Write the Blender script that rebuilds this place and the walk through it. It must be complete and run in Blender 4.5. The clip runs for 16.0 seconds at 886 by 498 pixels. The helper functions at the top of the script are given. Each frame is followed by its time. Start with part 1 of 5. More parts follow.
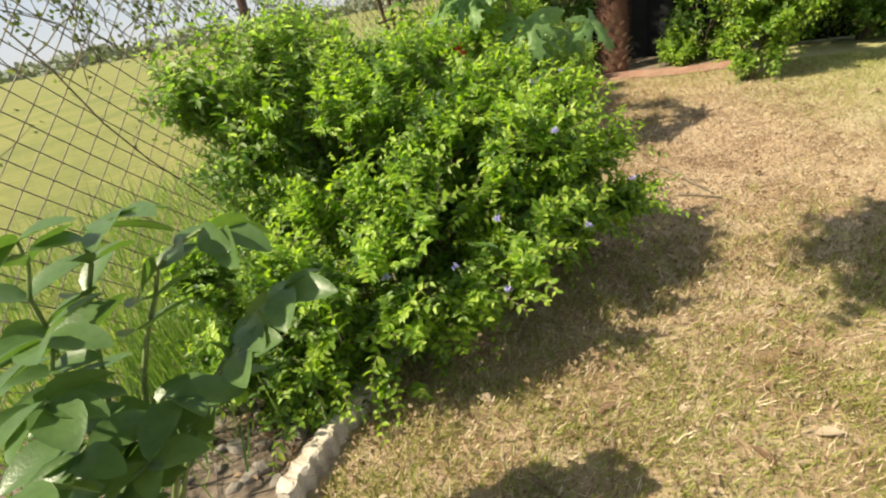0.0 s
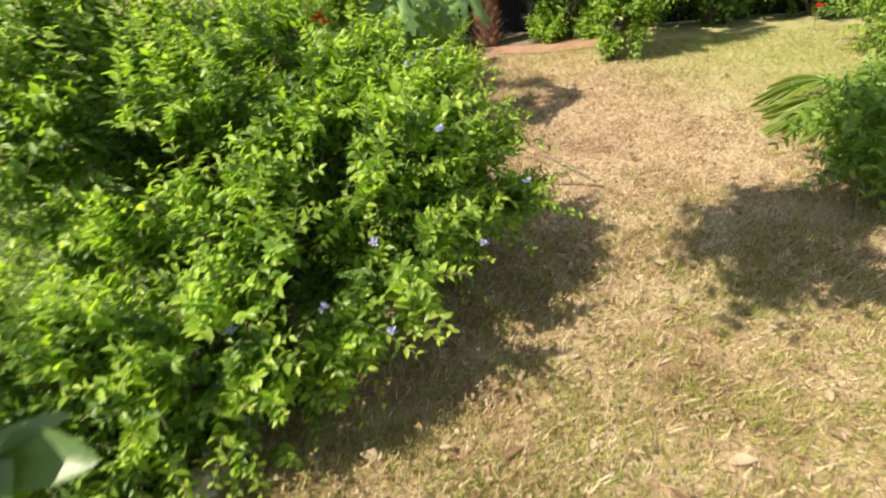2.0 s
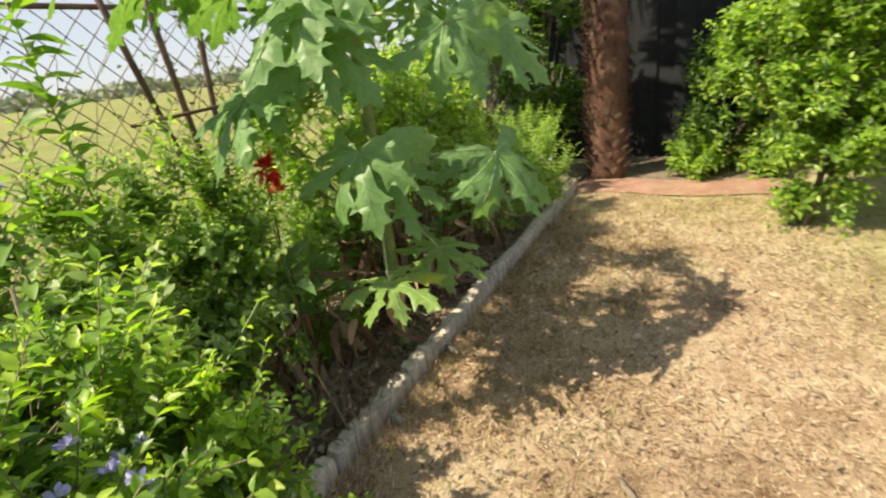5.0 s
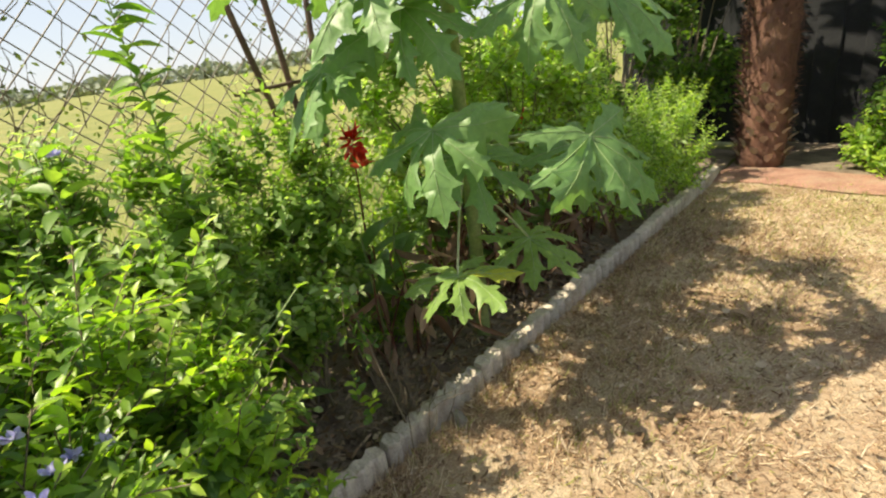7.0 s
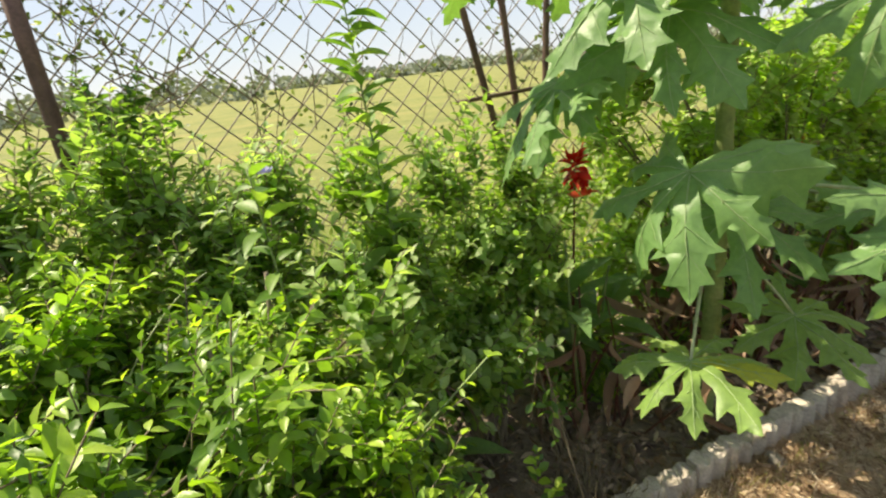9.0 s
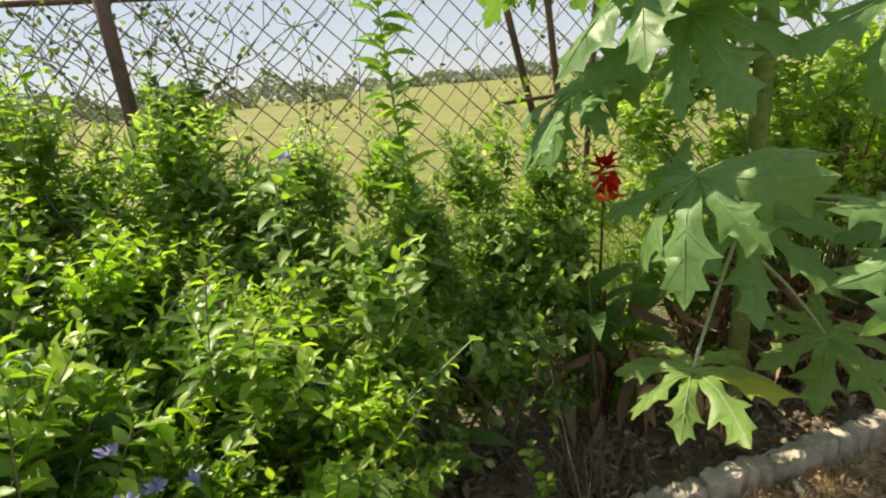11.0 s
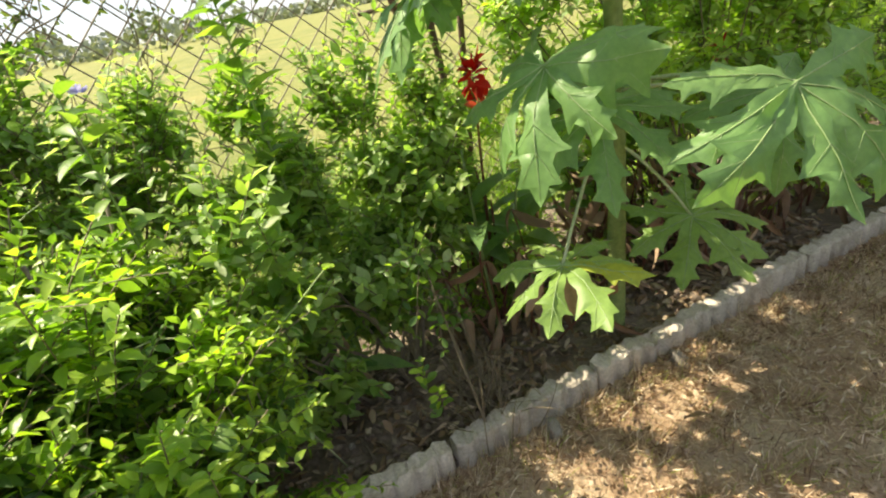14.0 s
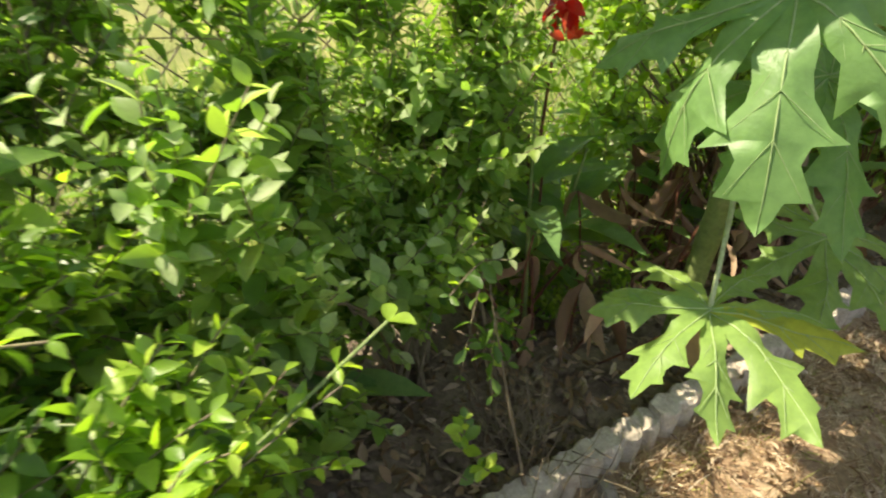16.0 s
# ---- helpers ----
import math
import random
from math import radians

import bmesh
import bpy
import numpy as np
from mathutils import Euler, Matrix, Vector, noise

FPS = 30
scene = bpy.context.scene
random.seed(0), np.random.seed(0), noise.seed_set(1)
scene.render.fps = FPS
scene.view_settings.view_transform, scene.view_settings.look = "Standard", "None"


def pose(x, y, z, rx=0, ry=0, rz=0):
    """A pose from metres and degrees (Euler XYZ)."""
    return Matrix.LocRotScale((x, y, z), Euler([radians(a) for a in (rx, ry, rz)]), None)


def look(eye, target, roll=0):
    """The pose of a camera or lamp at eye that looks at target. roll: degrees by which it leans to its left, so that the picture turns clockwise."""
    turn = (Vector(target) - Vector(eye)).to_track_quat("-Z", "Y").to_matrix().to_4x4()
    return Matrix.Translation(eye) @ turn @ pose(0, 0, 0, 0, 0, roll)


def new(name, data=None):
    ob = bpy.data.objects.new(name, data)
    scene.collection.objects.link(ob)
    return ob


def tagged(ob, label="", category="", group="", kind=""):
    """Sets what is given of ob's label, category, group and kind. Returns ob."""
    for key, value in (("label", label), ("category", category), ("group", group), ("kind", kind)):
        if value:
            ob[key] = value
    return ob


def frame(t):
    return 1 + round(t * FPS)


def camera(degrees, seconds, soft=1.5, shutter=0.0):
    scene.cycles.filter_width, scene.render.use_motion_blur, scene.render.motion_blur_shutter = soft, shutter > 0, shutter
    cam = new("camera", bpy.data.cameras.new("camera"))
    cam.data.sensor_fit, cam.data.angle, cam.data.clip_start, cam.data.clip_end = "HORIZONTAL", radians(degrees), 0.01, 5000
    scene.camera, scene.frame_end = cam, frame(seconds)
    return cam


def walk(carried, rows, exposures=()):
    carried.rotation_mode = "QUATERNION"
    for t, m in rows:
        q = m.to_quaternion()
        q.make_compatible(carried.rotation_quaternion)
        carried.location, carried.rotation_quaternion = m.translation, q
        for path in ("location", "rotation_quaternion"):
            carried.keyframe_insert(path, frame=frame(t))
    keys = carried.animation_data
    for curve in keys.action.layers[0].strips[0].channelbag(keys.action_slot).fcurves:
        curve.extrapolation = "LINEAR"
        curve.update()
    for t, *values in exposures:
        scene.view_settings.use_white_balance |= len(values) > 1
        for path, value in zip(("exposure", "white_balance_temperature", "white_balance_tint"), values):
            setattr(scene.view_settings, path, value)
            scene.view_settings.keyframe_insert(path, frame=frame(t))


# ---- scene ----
cam = camera(80.5, 16.0, 2.1, 0.4)
METRES, EYE, TILT, LEAN, TURN = 5.0, 1.5, -26.0, 10.0, 0.0
ROWS = [
    (0.0, 0.0, 0.0, 0.0, 0.0, 0.0, -0.0),
    (0.5, 0.003, 0.0048, -0.0093, -1.47, -0.03, -0.06),
    (1.0, 0.0155, 0.0083, -0.0061, -4.63, -0.93, 0.35),
    (1.5, 0.0222, 0.0315, -0.0034, -8.91, -2.15, 1.28),
    (2.0, 0.0093, 0.079, 0.0349, -13.31, -3.35, 2.41),
    (2.5, 0.0457, 0.1402, 0.0657, -16.48, -3.28, 3.42),
    (3.0, 0.0808, 0.2024, 0.0941, -17.42, -2.44, 3.83),
    (3.5, 0.0973, 0.259, 0.1502, -16.12, -0.93, 3.34),
    (4.0, 0.1505, 0.3079, 0.1854, -12.09, 1.2, 1.77),
    (4.5, 0.1952, 0.3604, 0.2057, -5.65, 3.3, -0.9),
    (5.0, 0.2113, 0.4193, 0.2486, 2.0, 4.87, -4.27),
    (7.5, 0.2534, 0.4702, 0.2675, 19.43, -2.48, -11.37),
    (8.0, 0.2593, 0.4778, 0.2678, 24.58, -5.68, -13.46),
    (8.5, 0.242, 0.4895, 0.2771, 30.82, -6.57, -15.49),
    (9.0, 0.2029, 0.5149, 0.2963, 37.94, -5.39, -17.92),
    (11.5, 0.2515, 0.5355, 0.3014, 46.83, -8.38, -20.63),
    (12.0, 0.2598, 0.5501, 0.2966, 42.38, -11.4, -19.47),
    (12.5, 0.264, 0.5581, 0.2981, 38.19, -12.73, -17.99),
    (13.0, 0.2677, 0.5646, 0.306, 36.21, -12.51, -16.34),
    (13.5, 0.2621, 0.5697, 0.308, 36.48, -12.19, -14.82),
    (14.0, 0.2586, 0.5638, 0.3066, 37.22, -12.6, -14.55),
    (14.5, 0.2523, 0.5655, 0.3066, 37.38, -13.91, -15.85),
    (15.0, 0.1905, 0.5835, 0.2988, 36.75, -15.75, -18.31),
    (15.5, 0.1487, 0.6014, 0.2891, 35.28, -17.11, -21.03),
    (16.0, 0.1432, 0.6253, 0.2874, 32.01, -17.69, -23.29),
]
EXPOSURES = ((0.0, 0.84, 7500.0, 8.0), (2.5, 0.96, 7500.0, 8.0), (4.0, 0.96, 7500.0, 8.0), (5.0, 1.00, 7500.0, 8.0), (7.5, 1.10, 7500.0, 8.0), (9.0, 1.08, 7500.0, 8.0), (11.5, 0.80, 7500.0, 8.0), (12.5, 1.36, 7500.0, 8.0), (13.5, 1.42, 7500.0, 8.0), (15.0, 1.34, 7500.0, 8.0), (16.0, 1.40, 7500.0, 8.0))
walk(cam, [(t, pose(0, 0, EYE, TILT, LEAN, TURN) @ pose(METRES * x, METRES * y, METRES * z, 90 + pitch, roll, yaw)) for t, x, y, z, yaw, pitch, roll in ROWS], EXPOSURES)

# ---- light ----
SHADOW = Vector((0.74, 0.24, -1.0)).normalized()      # the way the sunlight travels
world = bpy.data.worlds.new("sky")
scene.world = world
world.use_nodes = True
wn = world.node_tree
sky = wn.nodes.new("ShaderNodeTexSky")
sky.sky_type, sky.sun_disc = "NISHITA", False
sky.sun_elevation = math.asin(-SHADOW.z)
sky.sun_rotation = math.atan2(-SHADOW.x, -SHADOW.y)
sky.dust_density, sky.air_density, sky.ozone_density = 0.2, 1.0, 2.0
haze = wn.nodes.new("ShaderNodeMix")          # thin even haze over the blue sky
haze.data_type = "RGBA"
haze.inputs[0].default_value = 0.88
wn.links.new(sky.outputs[0], haze.inputs[6])
haze.inputs[7].default_value = (2.00, 2.28, 2.95, 1)
wn.links.new(haze.outputs[2], wn.nodes["Background"].inputs[0])
wn.nodes["Background"].inputs[1].default_value = 0.15
sun = new("sun", bpy.data.lights.new("sun", "SUN"))
sun.data.energy, sun.data.angle, sun.data.color = 4.2, radians(0.53), (1.0, 0.94, 0.80)
sun.matrix_world = look((-8, -3, 9), Vector((-8, -3, 9)) + SHADOW)


# ---- materials ----
def nodes_of(name):
    m = bpy.data.materials.new(name)
    m.use_nodes = True
    t = m.node_tree
    return m, t, t.nodes["Principled BSDF"]


def ramp(t, fac, stops):
    r = t.nodes.new("ShaderNodeValToRGB")
    e = r.color_ramp.elements
    while len(e) < len(stops):
        e.new(0.5)
    for k, (p, c) in zip(e, stops):
        k.position, k.color = p, (*c, 1)
    t.links.new(fac, r.inputs[0])
    return r.outputs[0]


def noise_of(t, scale, detail=4, rough=0.6, stretch=None):
    c = t.nodes.new("ShaderNodeTexCoord")
    n = t.nodes.new("ShaderNodeTexNoise")
    n.inputs["Scale"].default_value, n.inputs["Detail"].default_value, n.inputs["Roughness"].default_value = scale, detail, rough
    if stretch:
        p = t.nodes.new("ShaderNodeMapping")
        p.inputs["Scale"].default_value = stretch
        t.links.new(c.outputs["Object"], p.inputs[0])
        t.links.new(p.outputs[0], n.inputs[0])
    else:
        t.links.new(c.outputs["Object"], n.inputs[0])
    return n.outputs[0]


def blend(t, fac, a, b, mode="MIX"):
    m = t.nodes.new("ShaderNodeMix")
    m.data_type, m.blend_type = "RGBA", mode
    for sock, v in ((m.inputs[0], fac), (m.inputs[6], a), (m.inputs[7], b)):
        if isinstance(v, (int, float)):
            sock.default_value = v
        elif isinstance(v, tuple):
            sock.default_value = (*v, 1)
        else:
            t.links.new(v, sock)
    return m.outputs[2]


def bump(t, bsdf, height, strength, distance):
    b = t.nodes.new("ShaderNodeBump")
    b.inputs["Strength"].default_value, b.inputs["Distance"].default_value = strength, distance
    t.links.new(height, b.inputs["Height"])
    t.links.new(b.outputs[0], bsdf.inputs["Normal"])


def surface(name, stops, scale, fine, rough=0.85, depth=0.01, metal=0.0, stretch=None, per_object=False):
    """A mottled surface: colours over a coarse noise, a fine noise on top of it, and relief."""
    m, t, b = nodes_of(name)
    big, small = noise_of(t, scale, 5, 0.6, stretch), noise_of(t, fine, 6, 0.7, stretch)
    col = ramp(t, big, stops)
    col = blend(t, 0.7, col, ramp(t, small, [(0.3, (0.55, 0.55, 0.55)), (0.7, (1.25, 1.25, 1.25))]), "MULTIPLY")
    if per_object:
        info = t.nodes.new("ShaderNodeObjectInfo")
        col = blend(t, 1.0, col, ramp(t, info.outputs["Random"], [(0, (0.8, 0.8, 0.8)), (1, (1.12, 1.1, 1.08))]), "MULTIPLY")
    t.links.new(col, b.inputs["Base Color"])
    b.inputs["Roughness"].default_value, b.inputs["Metallic"].default_value = rough, metal
    bump(t, b, small, 0.8, depth)
    return m


def leaf_material(name, stops, through_light=0.35, rough=0.45, glow=(1.42, 1.58, 0.55), vein=0.0):
    """Leaves that let light through; the colour changes from leaf to leaf, with blotches on each."""
    m, t, b = nodes_of(name)
    geo = t.nodes.new("ShaderNodeNewGeometry")
    col = ramp(t, geo.outputs["Random Per Island"], stops)
    spots = noise_of(t, 45, 4, 0.65)
    col = blend(t, 0.6, col, ramp(t, spots, [(0.3, (0.7, 0.72, 0.7)), (0.7, (1.2, 1.18, 1.1))]), "MULTIPLY")
    t.links.new(col, b.inputs["Base Color"])
    b.inputs["Roughness"].default_value = rough
    b.inputs["Specular IOR Level"].default_value = 0.45
    bump(t, b, noise_of(t, 160, 2), 0.35, 0.002)
    tr = t.nodes.new("ShaderNodeBsdfTranslucent")
    t.links.new(blend(t, 1.0, col, glow, "MULTIPLY"), tr.inputs[0])
    mix = t.nodes.new("ShaderNodeMixShader")
    mix.inputs[0].default_value = through_light
    t.links.new(b.outputs[0], mix.inputs[1])
    t.links.new(tr.outputs[0], mix.inputs[2])
    t.links.new(mix.outputs[0], t.nodes["Material Output"].inputs[0])
    return m


M_LAWN = surface("dry_lawn", [(0.30, (0.20, 0.115, 0.06)), (0.45, (0.44, 0.31, 0.20)), (0.60, (0.55, 0.43, 0.295)), (0.75, (0.42, 0.37, 0.21))], 2.2, 70, 0.95, 0.02)
def greener(m, start, end, col):
    """Turns a ground greener along x, in patches."""
    t = m.node_tree
    b = t.nodes["Principled BSDF"]
    old = b.inputs["Base Color"].links[0].from_socket
    c, x, r = t.nodes.new("ShaderNodeTexCoord"), t.nodes.new("ShaderNodeSeparateXYZ"), t.nodes.new("ShaderNodeMapRange")
    r.inputs[1].default_value, r.inputs[2].default_value, r.inputs[4].default_value = start, end, 0.85
    t.links.new(c.outputs["Object"], x.inputs[0])
    t.links.new(x.outputs[0], r.inputs[0])
    p = t.nodes.new("ShaderNodeMath")
    p.operation = "MULTIPLY"
    t.links.new(r.outputs[0], p.inputs[0])
    t.links.new(ramp(t, noise_of(t, 1.5, 4), [(0.3, (0.4, 0.4, 0.4)), (0.65, (1, 1, 1))]), p.inputs[1])
    t.links.new(blend(t, p.outputs[0], old, col), b.inputs["Base Color"])


greener(M_LAWN, 2.4, 4.6, (0.34, 0.37, 0.13))
M_FIELD = surface("field_grass", [(0.30, (0.14, 0.165, 0.036)), (0.5, (0.21, 0.22, 0.055)), (0.7, (0.27, 0.245, 0.075))], 0.35, 9, 0.95, 0.05)
M_SOIL = surface("garden_soil", [(0.3, (0.14, 0.10, 0.075)), (0.5, (0.26, 0.20, 0.15)), (0.7, (0.38, 0.30, 0.235))], 6, 60, 0.95, 0.03)
M_RED_SOIL = surface("reddish_brick_soil", [(0.3, (0.30, 0.16, 0.11)), (0.5, (0.42, 0.23, 0.17)), (0.7, (0.44, 0.32, 0.22))], 5, 55, 0.95, 0.02)
M_CONCRETE = surface("weathered_concrete", [(0.3, (0.40, 0.335, 0.27)), (0.5, (0.56, 0.49, 0.41)), (0.7, (0.70, 0.63, 0.54))], 9, 90, 0.9, 0.006, per_object=True)
M_STONE = surface("pale_stone", [(0.3, (0.28, 0.24, 0.20)), (0.6, (0.48, 0.43, 0.37))], 14, 90, 0.9, 0.006, per_object=True)
M_WIRE = surface("rusty_wire", [(0.35, (0.17, 0.14, 0.11)), (0.65, (0.30, 0.25, 0.20))], 12, 120, 0.65, 0.001, 0.2)
M_PIPE = surface("brown_painted_pipe", [(0.35, (0.10, 0.055, 0.042)), (0.65, (0.19, 0.11, 0.085))], 10, 90, 0.6, 0.002, 0.2)
M_BARK = surface("grey_brown_bark", [(0.3, (0.13, 0.10, 0.07)), (0.7, (0.28, 0.23, 0.17))], 12, 80, 0.9, 0.006)
M_TWIG = surface("dry_twig", [(0.3, (0.13, 0.10, 0.065)), (0.7, (0.27, 0.22, 0.15))], 20, 120, 0.9, 0.003)
M_GREEN_STEM = surface("green_stem", [(0.3, (0.12, 0.19, 0.06)), (0.7, (0.24, 0.31, 0.11))], 20, 120, 0.6, 0.002)
M_RED_STEM = surface("dark_red_stem", [(0.3, (0.10, 0.03, 0.02)), (0.7, (0.19, 0.07, 0.04))], 20, 120, 0.5, 0.002)
M_PAPAYA_TRUNK = surface("papaya_bark", [(0.3, (0.14, 0.20, 0.06)), (0.6, (0.24, 0.30, 0.10)), (0.8, (0.33, 0.34, 0.16))], 14, 70, 0.75, 0.004)
M_PETIOLE = surface("pale_petiole", [(0.3, (0.36, 0.42, 0.22)), (0.7, (0.52, 0.54, 0.34))], 20, 90, 0.5, 0.001)
M_VEIN = surface("pale_green_vein", [(0.3, (0.24, 0.36, 0.14)), (0.7, (0.36, 0.46, 0.20))], 20, 90, 0.5, 0.001)
M_PALM_TRUNK = surface("red_brown_palm_fibre", [(0.3, (0.085, 0.042, 0.030)), (0.5, (0.17, 0.082, 0.056)), (0.7, (0.27, 0.15, 0.105))], 7, 60, 0.95, 0.02, stretch=(1, 1, 0.25))
M_BOOT = surface("grey_palm_boot", [(0.3, (0.36, 0.27, 0.21)), (0.7, (0.60, 0.50, 0.42))], 12, 80, 0.9, 0.005)
# near black, with the shade behind the hedge painted into the boards
M_SHADE_BOARDS = surface("shade_black_boards", [(0.3, (0.012, 0.013, 0.016)), (0.7, (0.022, 0.024, 0.028))], 5, 60, 0.9, 0.004)

L_LIME = leaf_material("young_lime_leaf", [(0, (0.20, 0.35, 0.051)), (0.5, (0.32, 0.48, 0.072)), (1, (0.50, 0.64, 0.116))], 0.50, 0.38)
L_BUSH = leaf_material("bush_leaf", [(0, (0.10, 0.20, 0.036)), (0.5, (0.18, 0.31, 0.051)), (1, (0.28, 0.41, 0.072))], 0.48, 0.36)
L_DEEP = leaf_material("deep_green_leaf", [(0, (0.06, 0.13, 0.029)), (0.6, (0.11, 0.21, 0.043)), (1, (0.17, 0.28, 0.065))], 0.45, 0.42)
L_SHRUB = leaf_material("mid_green_leaf", [(0, (0.12, 0.23, 0.051)), (0.6, (0.21, 0.34, 0.072)), (1, (0.32, 0.43, 0.116))], 0.50, 0.45)
L_PALE = leaf_material("pale_sunlit_leaf", [(0, (0.20, 0.33, 0.102)), (0.5, (0.34, 0.47, 0.174)), (1, (0.50, 0.58, 0.348))], 0.55, 0.5)
# for one papaya lobe: some yellowing, and sunlight on it painted as brighter colour
L_YELLOW_LIT = leaf_material("sunlit_yellowed_leaf", [(0, (0.36, 0.45, 0.06)), (1, (0.42, 0.48, 0.07))], 0.4, 0.5, (1.2, 1.1, 0.5))
L_BIG = leaf_material("grey_green_broad_leaf", [(0, (0.07, 0.14, 0.045)), (1, (0.13, 0.22, 0.08))], 0.32, 0.34)
L_PAPAYA = leaf_material("papaya_leaf", [(0, (0.16, 0.31, 0.105)), (1, (0.24, 0.40, 0.14))], 0.42, 0.42, (1.2, 1.25, 0.55))
L_PAPAYA_Y = leaf_material("fresh_papaya_leaf", [(0, (0.22, 0.37, 0.102)), (1, (0.29, 0.43, 0.116))], 0.42, 0.45, (1.2, 1.2, 0.5))
L_CANNA = leaf_material("canna_leaf", [(0, (0.12, 0.24, 0.087)), (1, (0.20, 0.33, 0.131))], 0.45, 0.35)
L_GRASS = leaf_material("green_grass_blade", [(0, (0.10, 0.20, 0.051)), (0.5, (0.20, 0.31, 0.087)), (1, (0.34, 0.42, 0.174))], 0.35, 0.5)
L_STRAW = leaf_material("straw_blade", [(0, (0.25, 0.155, 0.09)), (0.35, (0.54, 0.40, 0.265)), (0.7, (0.76, 0.62, 0.45)), (1, (0.88, 0.78, 0.63))], 0.25, 0.6, (1.1, 1.0, 0.8))
L_THATCH = leaf_material("brown_thatch", [(0, (0.13, 0.075, 0.045)), (0.5, (0.25, 0.155, 0.10)), (1, (0.38, 0.26, 0.18))], 0.15, 0.7, (1.1, 0.9, 0.7))
L_LAWN = leaf_material("lawn_green_blade", [(0, (0.19, 0.23, 0.06)), (0.5, (0.34, 0.36, 0.11)), (1, (0.50, 0.48, 0.20))], 0.3, 0.55)
L_DEAD = leaf_material("dead_leaf", [(0, (0.14, 0.085, 0.05)), (0.5, (0.30, 0.20, 0.12)), (1, (0.50, 0.40, 0.30))], 0.15, 0.7, (1.1, 0.9, 0.7))
L_VINE = leaf_material("dark_vine_leaf", [(0, (0.08, 0.11, 0.05)), (0.6, (0.14, 0.18, 0.07)), (1, (0.24, 0.29, 0.12))], 0.45, 0.5)
L_PALM = leaf_material("palm_frond", [(0, (0.20, 0.29, 0.09)), (0.6, (0.33, 0.41, 0.15)), (1, (0.50, 0.52, 0.26))], 0.35, 0.35)
P_RED = leaf_material("red_petal", [(0, (0.55, 0.010, 0.012)), (1, (0.72, 0.030, 0.022))], 0.35, 0.4, (1.2, 0.8, 0.8))
P_CORAL = leaf_material("coral_petal", [(0, (0.65, 0.09, 0.05)), (1, (0.75, 0.16, 0.09))], 0.35, 0.4, (1.2, 0.9, 0.8))
P_BLUE = leaf_material("violet_petal", [(0, (0.42, 0.40, 0.74)), (1, (0.60, 0.58, 0.86))], 0.3, 0.5, (1.0, 1.0, 1.1))
# greyed and lightened leaves: haze over the far trees is mixed into their colour
L_HAZED_WOODS = leaf_material("hazed_far_foliage", [(0, (0.22, 0.25, 0.20)), (1, (0.31, 0.34, 0.28))], 0.1, 0.8)

# ---- building blocks ----
rng = np.random.default_rng(7)
E_DIR, W_DIR, ORIGIN = np.array([0.379, 0.925, 0.0]), np.array([-0.925, 0.379, 0.0]), np.array([0.38, 4.0, 0.0])


def bed(u, v, z=0.0):
    """A place by metres along the flower bed's kerb and metres from it towards the wire fence."""
    return ORIGIN + u * E_DIR + v * W_DIR + np.array([0, 0, z])


def unit(a):
    return a / np.maximum(np.linalg.norm(a, axis=-1, keepdims=True), 1e-9)


class Build:
    """Collects triangles with a material number each, and makes one mesh of them."""

    def __init__(self):
        self.v, self.f, self.m, self.n = [], [], [], 0

    def add(self, verts, tris, mat=0):
        verts, tris = np.asarray(verts, float).reshape(-1, 3), np.asarray(tris, int).reshape(-1, 3)
        self.v.append(verts)
        self.f.append(tris + self.n)
        self.m.append(np.broadcast_to(np.asarray(mat, int), (len(tris),)))
        self.n += len(verts)
        return self

    def mesh(self, name, materials, smooth=True):
        v, f, k = np.concatenate(self.v), np.concatenate(self.f), np.concatenate(self.m)
        me = bpy.data.meshes.new(name)
        me.vertices.add(len(v))
        me.vertices.foreach_set("co", v.astype(np.float32).ravel())
        me.loops.add(3 * len(f))
        me.loops.foreach_set("vertex_index", f.astype(np.int32).ravel())
        me.polygons.add(len(f))
        me.polygons.foreach_set("loop_start", np.arange(0, 3 * len(f), 3, dtype=np.int32))
        me.polygons.foreach_set("use_smooth", np.full(len(f), smooth))
        for m in materials:
            me.materials.append(m)
        me.polygons.foreach_set("material_index", k.astype(np.int32))
        me.update(calc_edges=True)
        return me


def part(name, data, parent, label="", kind=""):
    ob = new(name, data)
    ob.parent = parent
    return tagged(ob, label, kind=kind)


def thing(name, at, label, category, group="", kind=""):
    ob = new(name)
    ob.empty_display_size = 0.1
    ob.location = at
    return tagged(ob, label, category, group, kind)


